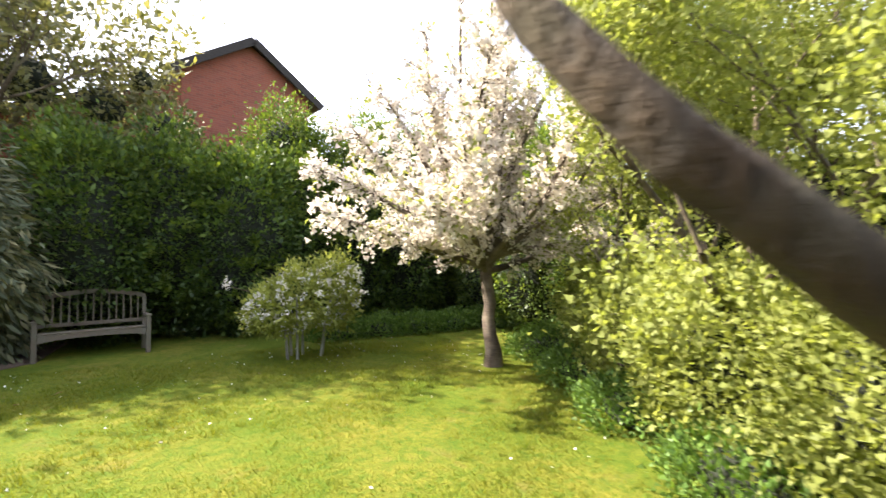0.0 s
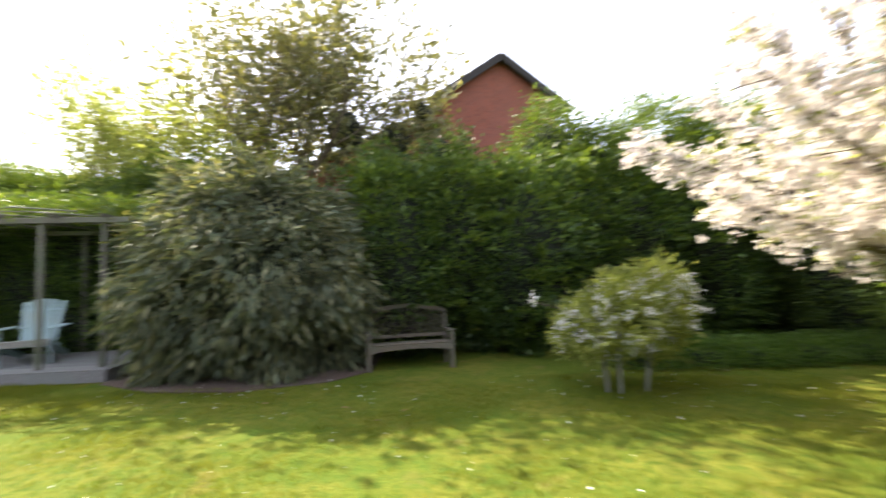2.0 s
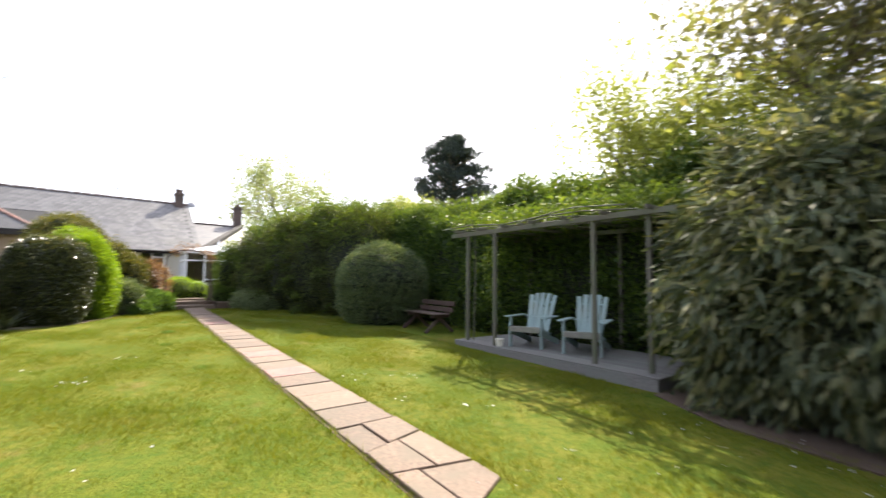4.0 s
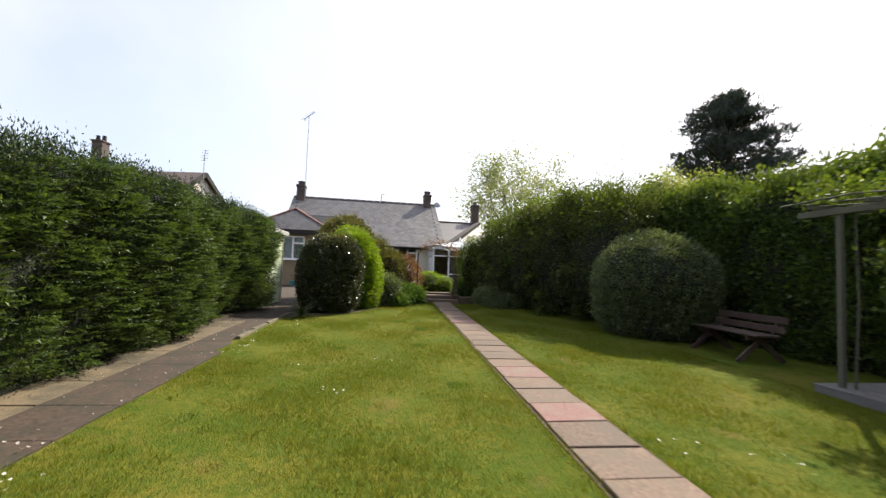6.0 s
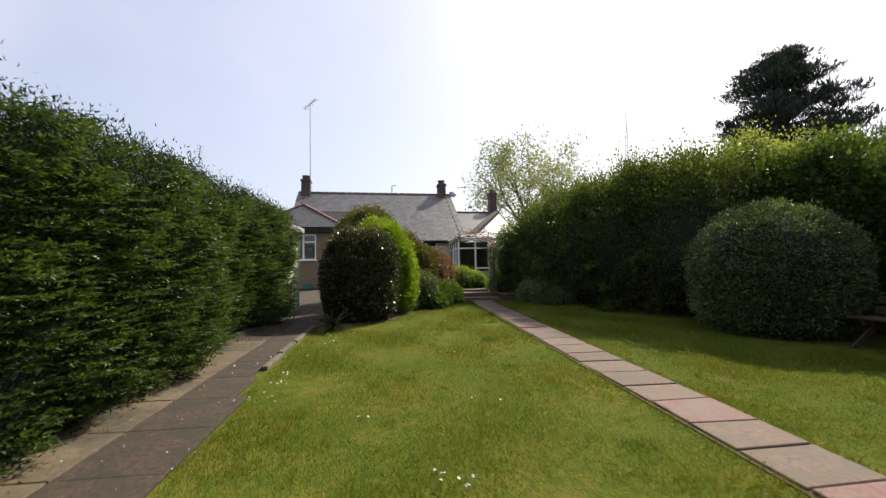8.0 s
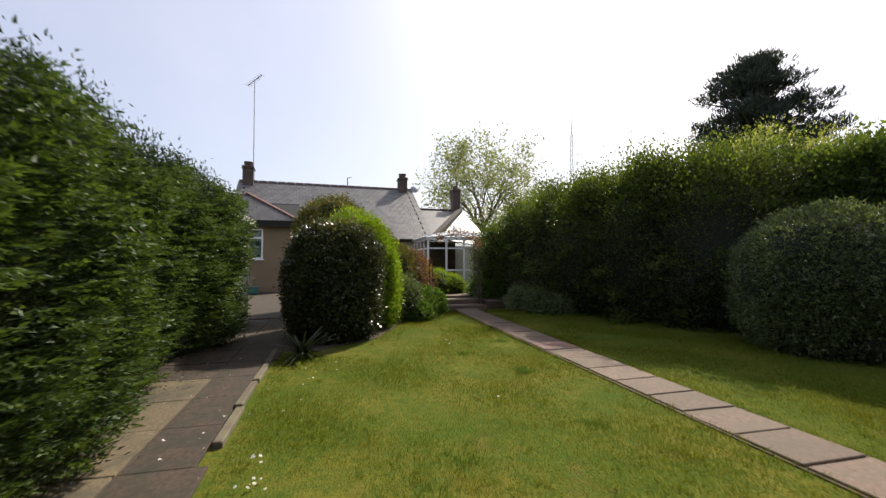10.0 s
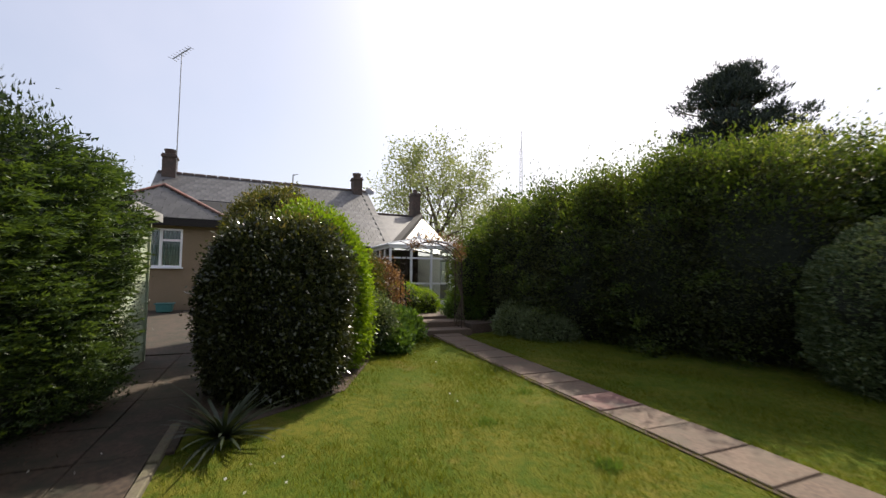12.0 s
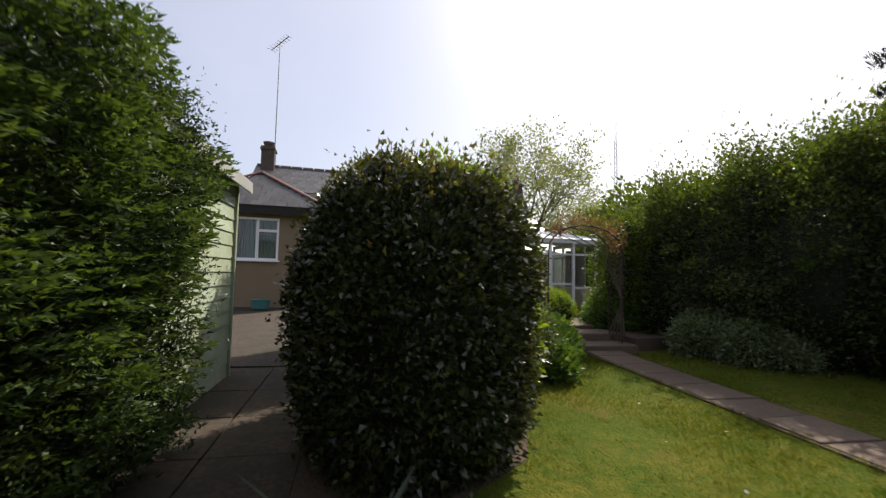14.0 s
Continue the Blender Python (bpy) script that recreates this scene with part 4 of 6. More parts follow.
npart("young_leaves", mesh_np("young_leaves", *clusters(rng, [t for t, _ in tips], [d for _, d in tips], 16, 0.12, 0.038, 0.75, 1.1), M["spring"]), near, kind="stuff")
for x, y, r in ((4.0, 2.1, 0.6), (4.9, 3.3, 0.7), (3.3, 0.9, 0.6), (5.6, 4.6, 0.75), (6.3, 5.0, 0.6)):
    shrub("ground_cover", [((x, y, 0.12), (r, r * 0.9, 0.3))], M["bedgreen"], 3600, 0.055, "low leafy undergrowth at the lawn edge", "plant", int(x * 10), per=6, rad=0.06, core=0.6, up=0.4, group="undergrowth plants", inward=0.4)
for k in range(5):
    shrub("ground_cover", [((3.2 + 0.9 * k, 8.1 - 0.12 * k, 0.1), (0.6, 0.45, 0.26))], M["bedgreen"], 3000, 0.065, "low leafy ground cover under the hedge", "plant", 60 + k, per=6, rad=0.07, core=0.6, up=0.4, group="ground cover plants", inward=0.4)


# furniture
def garden_bench(m):
    root = thing("garden_bench", m, "weathered teak bench with an arched slatted back on the shaded grass", "bench")
    W, D = 1.5, 0.48
    for x in (-W / 2 + 0.035, W / 2 - 0.035):
        part("front_leg", boxes(((x, -D / 2, 0.3), (0.065, 0.065, 0.66)), bevel=0.006), M["wood"], root)
        part("leg_cap", boxes(((x, -D / 2, 0.645), (0.09, 0.1, 0.03)), bevel=0.006), M["wood"], root)
        bm = bmesh.new()
        beam(bm, (x, D / 2, -0.03), (x, D / 2, 0.42), 0.06, 0.06, 0.005)
        beam(bm, (x, D / 2, 0.4), (x, D / 2 + 0.1, 0.98), 0.055, 0.055, 0.005)
        part("back_leg", bm, M["wood"], root)
        bm = bmesh.new()
        beam(bm, (x, -D / 2 + 0.03, 0.645), (x, D / 2 + 0.04, 0.62), 0.065, 0.03, 0.005)
        part("armrest", bm, M["wood"], root)
        part("side_rail", boxes(((x, 0, 0.37), (0.03, D, 0.06)), bevel=0.004), M["wood"], root)
    n = 14
    arc = [(-W / 2 + 0.07 + (W - 0.14) * i / n, i / n) for i in range(n + 1)]
    bm = bmesh.new()
    poly(bm, [(x, -D / 2 - 0.015, 0.31 + 0.055 * math.sin(math.pi * t) ** 0.5) for x, t in arc] + [(W / 2 - 0.07, -D / 2 - 0.015, 0.43), (-W / 2 + 0.07, -D / 2 - 0.015, 0.43)], 0.028, (0, 1, 0))
    part("apron", bm, M["wood"], root)
    for i in range(6):
        part("seat_slat", boxes(((0, -D / 2 + 0.05 + i * 0.092, 0.445 - 0.008 * i), (W - 0.06, 0.07, 0.022)), bevel=0.004), M["wood"], root)
    part("lower_back_rail", boxes(((0, D / 2 + 0.02, 0.52), (W - 0.1, 0.035, 0.06)), bevel=0.004), M["wood"], root)
    bm = bmesh.new()
    poly(bm, [(x * 1.03, D / 2 + 0.083, 0.92 + 0.1 * math.sin(math.pi * t)) for x, t in arc] + [(x * 1.03, D / 2 + 0.083, 0.995 + 0.1 * math.sin(math.pi * t)) for x, t in arc[::-1]], 0.035, (0, 1, 0))
    part("top_rail", bm, M["wood"], root)
    for i in range(13):
        x = -W / 2 + 0.13 + (W - 0.26) * i / 12
        zt = 0.935 + 0.1 * math.sin(math.pi * (x + W / 2) / W)
        bm = bmesh.new()
        beam(bm, (x, D / 2 + 0.025, 0.53), (x, D / 2 + 0.098, zt), 0.018, 0.05)
        part("back_slat", bm, M["wood"], root)


garden_bench(pose(-0.75, 8.86, 0.0, 0, 0, 7))


def timber_bench(m):
    root = thing("timber_bench", m, "brown timber bench with splayed legs on the lawn edge", "bench")
    for x in (-0.62, 0.62):
        bm = bmesh.new()
        beam(bm, (x, -0.42, 0.0), (x, 0.12, 0.48), 0.04, 0.09, 0.004)
        part("splayed_leg", bm, M["brownwood"], root)
        bm = bmesh.new()
        beam(bm, (x + 0.045, 0.4, 0.0), (x + 0.045, -0.12, 0.46), 0.04, 0.09, 0.004)
        part("splayed_leg", bm, M["brownwood"], root)
        bm = bmesh.new()
        beam(bm, (x, -0.25, 0.42), (x, 0.3, 0.42), 0.04, 0.08, 0.004)
        part("cross_bearer", bm, M["brownwood"], root)
        bm = bmesh.new()
        beam(bm, (x, 0.22, 0.4), (x, 0.38, 0.8), 0.04, 0.07, 0.004)
        part("back_post", bm, M["brownwood"], root)
    for y, z in ((-0.2, 0.475), (-0.04, 0.475), (0.12, 0.475)):
        part("seat_board", boxes(((0, y, z), (1.7, 0.14, 0.032)), bevel=0.005), M["brownwood"], root)
    for z, y in ((0.58, 0.27), (0.74, 0.33)):
        part("back_board", boxes(((0, y, z), (1.7, 0.03, 0.12)), bevel=0.005), M["brownwood"], root)


timber_bench(pose(-12.1, 9.25, ground(-12.1), 0, 0, -4))


def deck_platform():
    x0, x1, y0, y1 = -9.85, -5.42, 8.45, 10.35
    z = 0.31
    root = thing("deck", pose((x0 + x1) / 2, (y0 + y1) / 2, 0), "low raised deck of grey weathered boards at the lawn edge", "deck")
    cx, cy = (x0 + x1) / 2, (y0 + y1) / 2
    for y in (y0, y1 - 0.04):
        bm = bmesh.new()
        poly(bm, [(x0 - cx, y - cy, ground(x0) - 0.05), (x1 - cx, y - cy, ground(x1) - 0.05), (x1 - cx, y - cy, z - 0.032), (x0 - cx, y - cy, z - 0.032)], 0.038, (0, 1, 0))
        part("fascia_board", bm, M["deck"], root, "grey upright fascia board")
    for x in (x0, x1 - 0.04):
        part("fascia_board", boxes(((x + 0.02 - cx, 0, 0.17), (0.036, y1 - y0 - 0.09, 0.22))), M["deck"], root)
    n = 15
    for i in range(n):
        w = (y1 - y0) / n
        part("deck_board", boxes(((0, y0 - cy + w * (i + 0.5), z - 0.015), (x1 - x0 + 0.05, w - 0.008, 0.028)), bevel=0.003), M["deck"], root)


deck_platform()


def pergola():
    root = thing("pergola", pose(-7.62, 9.54, 0.31), "weathered timber pergola standing on the deck, carrying climbing stems", "pergola")
    for x, y in ((-9.2, 8.25), (-8.35, 8.2), (-6.25, 8.25), (-5.42, 8.3), (-9.0, 9.95), (-6.8, 9.95), (-5.45, 9.95)):
        part("post", boxes((((x + 7.3) * 1.066, (y - 9.1) * 1.066, 1.14), (0.066, 0.066, 2.28)), bevel=0.004), M["oldpost"], root)
    for y in (8.2, 9.95):
        bm = bmesh.new()
        beam(bm, (-2.55, (y - 9.1) * 1.066, 2.31), (2.45, (y - 9.1) * 1.066, 2.33), 0.04, 0.085, 0.004)
        part("top_beam", bm, M["oldpost"], root)
    for k in range(7):
        x = -2.1 + k * 0.68
        bm = bmesh.new()
        beam(bm, (x * 1.066, -1.15, 2.38), (x * 1.066 + 0.04, 1.15, 2.4), 0.035, 0.055, 0.003)
        part("rafter", bm, M["oldpost"], root)
    rng = np.random.default_rng(61)
    paths = []
    for k in range(9):
        y = -1.2 + 0.28 * k
        paths.append([((-2.6 + 0.9 * j, y + 0.1 * math.sin(j + k), 2.26 + 0.05 * math.sin(j * 2 + k)), 0.012) for j in range(6)])
    paths.append([((-1.95, -0.8, -0.18), 0.02), ((-1.88, -0.82, 1.0), 0.015), ((-1.92, -0.8, 2.1), 0.012)])
    vine = thing("climbing_plant", pose(-7.62, 9.54, 0.49), "climbing stems with a few fresh leaves over the pergola", "plant")
    npart("stemwork", mesh_np("stemwork", *tubes(paths, 5), M["oldpost"]), vine, kind="stuff")
    pts = [(rng.uniform(-2.6, 2.2), rng.uniform(-0.2, 1.1), 2.3 + rng.random() * 0.3) for _ in range(620)] + [(rng.uniform(-2.6, 2.5), rng.uniform(-1.15, 0.6), 2.38 + rng.random() * 0.12) for _ in range(520)]
    pts += [(-1.55 + rng.normal(0, 0.1), -0.7, 1.55 + rng.normal(0, 0.16)) for _ in range(22)] + [(-1.6 + rng.normal(0, 0.12), -0.65, 0.5 + 0.7 * rng.random()) for _ in range(14)]
    npart("leaves", mesh_np("leaves", *clusters(rng, pts, [(0, 0, 1)] * len(pts), 10, 0.09, 0.07, 0.6, 1.0), M["hedgetop"]), vine, kind="stuff")


pergola()


def deck_chair(m):
    root = thing("slatted_armchair", m, "faded blue-green slatted armchair with a fanned back on the deck", "chair", "armchairs on the deck")
    for i in range(5):
        t = i - 2
        bm = bmesh.new()
        beam(bm, (t * 0.085, 0.16, 0.24), (t * 0.118, 0.5, 0.98 - 0.012 * t * t), 0.088, 0.018, 0.003)
        part("back_slat", bm, M["bluewood"], root)
    for i in range(6):
        bm = bmesh.new()
        y = -0.38 + 0.1 * i
        box(bm, (0, y, 0.37 - 0.028 * i), (0.56, 0.085, 0.02), bevel=0.003)
        part("seat_slat", bm, M["greywood"] if i < 2 else M["bluewood"], root, "pale seat slat" if i < 2 else "")
    part("front_rail", boxes(((0, -0.435, 0.33), (0.58, 0.022, 0.09)), bevel=0.003), M["greywood"], root, "pale front rail")
    for x in (-0.3, 0.3):
        part("front_leg", boxes(((x, -0.36, 0.27), (0.025, 0.1, 0.54)), bevel=0.003), M["bluewood"], root)
        bm = bmesh.new()
        beam(bm, (x * 0.93, -0.42, 0.3), (x * 0.93, 0.52, 0.03), 0.024, 0.1, 0.003)
        part("side_rail", bm, M["bluewood"], root)
        part("armrest", boxes(((x * 1.12, -0.08, 0.55), (0.12, 0.72, 0.022)), bevel=0.006), M["bluewood"], root)
    bm = bmesh.new()
    beam(bm, (-0.3, 0.31, 0.52), (0.3, 0.31, 0.52), 0.06, 0.022, 0.003)
    part("back_brace", bm, M["bluewood"], root)
    bm = bmesh.new()
    beam(bm, (-0.22, 0.45, 0.8), (0.22, 0.45, 0.8), 0.05, 0.022, 0.003)
    part("back_brace", bm, M["bluewood"], root)
    return root


ch = deck_chair(pose(-8.3, 9.25, 0.31, 0, 0, 18) @ Matrix.Scale(1.08, 4))
copy_thing(ch, pose(-7.2, 9.45, 0.31, 0, 0, 22))
pot = thing("small_pot", pose(-8.62, 8.6, 0.31), "small pale pot beside a pergola post on the deck", "pot")
bm = bmesh.new()
bmesh.ops.create_cone(bm, segments=16, radius1=0.06, radius2=0.08, depth=0.13, cap_ends=True, matrix=Matrix.Translation((0, 0, 0.065)))
part("body", bm, M["render"], pot)
bm = bmesh.new()
bmesh.ops.create_cone(bm, segments=16, radius1=0.088, radius2=0.088, depth=0.025, cap_ends=True, matrix=Matrix.Translation((0, 0, 0.135)))
part("rim", bm, M["render"], pot)


# shed
def shed():
    x0, x1, y1 = -19.75, -17.3, -1.1
    y0 = y1 - 1.9
    g = ground(-18.5) - 0.01
    cx, cy = (x0 + x1) / 2, (y0 + y1) / 2
    h1, h0 = 2.42, 2.15
    root = thing("shed", pose(cx, cy, g), "pale green shiplap shed with a felt roof beside the concrete path", "shed")
    part("frame", boxes(((0, 0, 1.07), (x1 - x0 - 0.06, 1.82, 2.1))), M["darkwood"], root, "dark timber frame")
    hy, hx = (y1 - y0) / 2, (x1 - x0) / 2
    n = 15
    for i in range(n):
        z = 0.06 + i * 0.158
        m = Matrix.Translation((0, hy - 0.015, z + 0.08)) @ Matrix.Rotation(radians(5), 4, "X")
        bm = bmesh.new()
        box(bm, (0, 0, 0), (x1 - x0, 0.018, 0.168), m, 0.002)
        part("cladding_board", bm, M["shedgreen"], root)
        for s in (-1, 1):
            m = Matrix.Translation((s * (hx - 0.01), 0, z + 0.08)) @ Matrix.Rotation(radians(-5 * s), 4, "Y")
            bm = bmesh.new()
            box(bm, (0, -0.01, 0), (0.018, y1 - y0 - 0.06, 0.168), m, 0.002)
            part("cladding_board", bm, M["shedgreen"], root)
    for s in (-1, 1):
        part("corner_trim", boxes(((s * (hx + 0.004), hy + 0.004, 1.2), (0.045, 0.045, 2.36))), M["shedgreen"], root)
    bm = bmesh.new()
    poly(bm, [(-hx - 0.1, -hy - 0.12, h0 + 0.1), (hx + 0.1, -hy - 0.12, h0 + 0.1), (hx + 0.1, hy + 0.16, h1), (-hx - 0.1, hy + 0.16, h1)], 0.035)
    part("roof", bm, M["felt"], root, "grey mineral felt roof")
    part("eaves_board", boxes(((0, hy + 0.15, h1 - 0.05), (x1 - x0 + 0.22, 0.02, 0.1))), M["felt"], root, "pale eaves board")


shed()


# house
def frame_window(parent, name, y0, y1, z0, z1, x, split=(0.5,), transom=True, cloth=True):
    """A white casement window in the wall plane x, facing +x."""
    win = tagged(new(name), kind="structure")
    win.parent = parent
    cy, cz = (y0 + y1) / 2, (z0 + z1) / 2
    w, h, f = y1 - y0, z1 - z0, 0.06
    part("window_frame", boxes(((x, cy, z0 + f / 2), (0.09, w, f)), ((x, cy, z1 - f / 2), (0.09, w, f)), ((x, y0 + f / 2, cz), (0.09, f, h - 2 * f)), ((x, y1 - f / 2, cz), (0.09, f, h - 2 * f))), M["upvc"], win)
    edges = [y0] + [y0 + w * s for s in split] + [y1]
    for s in split:
        part("mullion", boxes(((x, y0 + w * s, cz), (0.08, 0.075, h - 2 * f))), M["upvc"], win)
    for i in range(len(edges) - 1):
        a, b = edges[i] + 0.04, edges[i + 1] - 0.04
        if transom and i % 2 == 1:
            part("transom", boxes(((x, (a + b) / 2, z1 - h * 0.3), (0.08, b - a, 0.07))), M["upvc"], win)
        part("pane", boxes(((x, (a + b) / 2, cz), (0.012, b - a, h - 2 * f))), M["glass"], win)
        if cloth:
            bm = bmesh.new()
            n = 26
            vs = [[bm.verts.new((x - 0.16 + 0.02 * math.sin(j * 1.6), a + (b - a) * j / n, zz)) for j in range(n + 1)] for zz in (z0 + 0.03, z1 - 0.05)]
            for j in range(n):
                bm.faces.new((vs[0][j], vs[0][j + 1], vs[1][j + 1], vs[1][j]))
            part("curtain", bm, M["curtain"], win, "teal hanging curtain")
    part("window_sill", boxes(((x + 0.06, cy, z0 - 0.02), (0.2, w + 0.1, 0.04)), bevel=0.006), M["upvc"], win)
    return win


HX, HY, HR = -29.6, 0.6, 4.0
HOUSE = pose(HX, HY, 0, 0, 0, HR)
house = tagged(new("house"), "cream rendered bungalow with grey slate roofs and sooty chimneys", "house")
house.matrix_basis = HOUSE
BASE = 0.6
Y0, Y1 = -4.3, 5.05
EV, RD, RX = 3.2, 6.3, -4.35


def wall_x(name, x, y0, y1, z0, z1, material, holes=(), thick=0.28, label=""):
    """A wall in the plane x with real openings (y0, y1, z0, z1), its outer face towards +x."""
    ys = sorted({y0, y1, *(h[0] for h in holes), *(h[1] for h in holes)})
    zs = sorted({z0, z1, *(h[2] for h in holes), *(h[3] for h in holes)})
    bm = bmesh.new()
    for a, b in zip(ys, ys[1:]):
        for c, d in zip(zs, zs[1:]):
            if any(h[0] <= a and b <= h[1] and h[2] <= c and d <= h[3] for h in holes):
                continue
            box(bm, (x - thick / 2, (a + b) / 2, (c + d) / 2), (thick, b - a, d - c))
    bmesh.ops.remove_doubles(bm, verts=bm.verts, dist=0.0005)
    return part(name, bm, material, house, label)


wall_x("wall", 0, Y0, Y1, BASE, EV, M["render"], [(2.35, 3.5, 1.95, 2.98)], label="cream rendered wall")
part("wall", boxes(((RX, Y0 + 0.14, (BASE + EV) / 2), (8.1, 0.28, EV - BASE)), ((RX, Y1 - 0.14, (BASE + EV) / 2), (8.1, 0.28, EV - BASE)), ((RX * 2 + 0.14, (Y0 + Y1) / 2, (BASE + EV) / 2), (0.28, Y1 - Y0 - 0.58, EV - BASE))), M["render"], house)
for y in (Y0 + 0.0, Y1 - 0.25):
    bm = bmesh.new()
    poly(bm, [(0, y, EV), (RX, y, RD - 0.12), (RX * 2, y, EV)], 0.25, (0, 1, 0))
    part("gable_wall", bm, M["render"], house)
frame_window(house, "window_1", 2.35, 3.5, 1.95, 2.98, -0.05, (0.5,), True, False)
part("inner_wall", boxes(((-1.6, 2.9, 1.9), (0.05, 3.0, 2.6))), M["room"], house)


def roof_plane(pname, a, b, c, d, thick=0.09, material="slate"):
    """A sloping roof slab; a, b along the eave, c, d along the ridge."""
    bm = bmesh.new()
    n = (Vector(b) - Vector(a)).cross(Vector(c) - Vector(a)).normalized()
    if n.z < 0:
        n = -n
    pts = [a, b, c] if d is None else [a, b, c, d]
    poly(bm, pts, thick, tuple(-n))
    return part(pname, bm, M[material], house, "grey slate roof")


EX = 0.32
roof_plane("roof", (EX, Y0 - 0.15, EV - 0.2), (EX, Y1 + 0.15, EV - 0.2), (RX, Y1 + 0.15, RD), (RX, Y0 - 0.15, RD), 0.09, "underlay")
roof_plane("roof", (RX * 2 - EX, Y0 - 0.15, EV - 0.2), (RX * 2 - EX, Y1 + 0.15, EV - 0.2), (RX, Y1 + 0.15, RD), (RX, Y0 - 0.15, RD))
part("gutter", boxes(((EX + 0.04, 1.6, EV - 0.22), (0.09, 5.7, 0.08)), bevel=0.02), M["darkwood"], house, "dark gutter")
part("fascia", boxes(((EX - 0.04, 1.6, EV - 0.26), (0.03, 5.7, 0.14))), M["darkwood"], house, "dark fascia board")
for k in range(20):
    y = Y0 - 0.1 + k * (Y1 - Y0 + 0.2) / 20
    bm = bmesh.new()
    bmesh.ops.create_cone(bm, segments=8, radius1=0.11, radius2=0.11, depth=0.44, cap_ends=True, matrix=Matrix.Translation((RX, y + 0.22, RD - 0.01)) @ Matrix.Rotation(radians(90), 4, "X"))
    part("ridge_tile", bm, M["brownridge"], house)

# the wing with its hipped end
WY0, WY1, WX = -5.15, -1.55, 2.9
WE, WR, WH = 3.55, 4.72, 1.5
WC = (WY0 + WY1) / 2
wall_x("wing_wall", WX, WY0, WY1, BASE, WE, M["pebble"], [(-3.72, -2.6, 1.98, 3.16)], label="brown pebbledashed wall")
for y in (WY0 + 0.14, WY1 - 0.14):
    part("wing_wall", boxes(((WX / 2 - 0.14, y, (BASE + WE) / 2), (WX - 0.28, 0.28, WE - BASE))), M["pebble"], house)
frame_window(house, "window_2", -3.72, -2.6, 1.98, 3.16, WX - 0.05, (0.5,), True, True)
part("inner_wall", boxes(((WX - 1.2, WC, 2.0), (0.05, 3.0, 2.6))), M["room"], house)
o = 0.3
roof_plane("wing_roof", (WX + o, WY0 - o, WE - 0.1), (WX + o, WY1 + o, WE - 0.1), (WX - WH, WC, WR), None, 0.09, "underlay")
roof_plane("wing_roof", (WX + o, WY1 + o, WE - 0.1), (-0.8, WY1 + o, WE - 0.1), (-2.6, WC, WR), (WX - WH, WC, WR))
roof_plane("wing_roof", (-0.8, WY0 - o, WE - 0.1), (WX + o, WY0 - o, WE - 0.1), (WX - WH, WC, WR), (-2.6, WC, WR))
for ya in (WY0 - o, WY1 + o):
    a, b = Vector((WX + o, ya, WE - 0.06)), Vector((WX - WH, WC, WR + 0.05))
    for k in range(6):
        bm = bmesh.new()
        beam(bm, a.lerp(b, k / 6), a.lerp(b, (k + 1.05) / 6), 0.17, 0.07, 0.02)
        part("hip_tile", bm, M["ridge"], house, "red clay hip tile")
bm = bmesh.new()
beam(bm, (WX - WH, WC, WR + 0.03), (-1.9, WC, WR + 0.03), 0.18, 0.08, 0.02)
part("wing_ridge", bm, M["ridge"], house, "red clay ridge")
part("wing_fascia", boxes(((WX + o - 0.02, WC, WE - 0.22), (0.03, WY1 - WY0 + 2 * o - 0.1, 0.2)), ((WX + 0.14, WC, WE - 0.16), (0.27, WY1 - WY0 + 0.4, 0.03))), M["darkwood"], house, "dark fascia and soffit")

# the lower roof beyond, with its dark sloping edge
bm = bmesh.new()
poly(bm, [(EX - 0.1, Y1 + 0.16, EV - 0.05), (RX - 0.4, Y1 + 3.6, 5.2), (RX - 0.4, Y1 + 0.16, 5.2)], 0.08, (0, 0, -1))
part("side_roof", bm, M["slate"], house, "grey slate roof")
bm = bmesh.new()
poly(bm, [(EX - 0.1, Y1 + 0.2, EV - 0.1), (RX - 0.4, Y1 + 3.63, 5.17), (RX - 0.4, Y1 + 5.2, 3.1), (EX - 0.6, Y1 + 4.0, 2.6)], 0.06, (0, 0, -1))
part("side_roof", bm, M["slate"], house)
bm = bmesh.new()
beam(bm, (EX, Y1 + 0.2, EV - 0.02), (RX - 0.4, Y1 + 3.5, 5.26), 0.34, 0.24, 0.02)
part("verge_board", bm, M["darkwood"], house, "dark sloping roof edge")
bm = bmesh.new()
beam(bm, (RX - 0.4, Y1 + 0.2, 5.23), (RX - 0.4, Y1 + 3.6, 5.23), 0.18, 0.09, 0.02)
part("side_ridge", bm, M["brownridge"], house)
part("side_wall", boxes(((-2.2, Y1 + 2.0, 1.7), (4.0, 3.4, 2.0))), M["render"], house)


def chimney(x, y, z0, z1, w, pot):
    root = tagged(new("chimney"), "sooty brick chimney")
    root.parent = house
    root.matrix_basis = pose(x, y, z0)
    h = z1 - z0 - 0.3
    part("stack", boxes(((0, 0, h / 2), (w, w * 0.8, h)), bevel=0.01), M["chimney"], root)
    part("cap", boxes(((0, 0, h + 0.04), (w + 0.1, w * 0.8 + 0.1, 0.08)), bevel=0.01), M["chimney"], root)
    part("collar", boxes(((0, 0, h + 0.12), (w + 0.03, w * 0.8 + 0.03, 0.08)), bevel=0.01), M["chimney"], root)
    bm = bmesh.new()
    bmesh.ops.create_cone(bm, segments=14, radius1=0.17, radius2=pot, depth=0.26, cap_ends=True, matrix=Matrix.Translation((0, 0, h + 0.26)))
    part("chimney_pot", bm, M["chimney"], root)


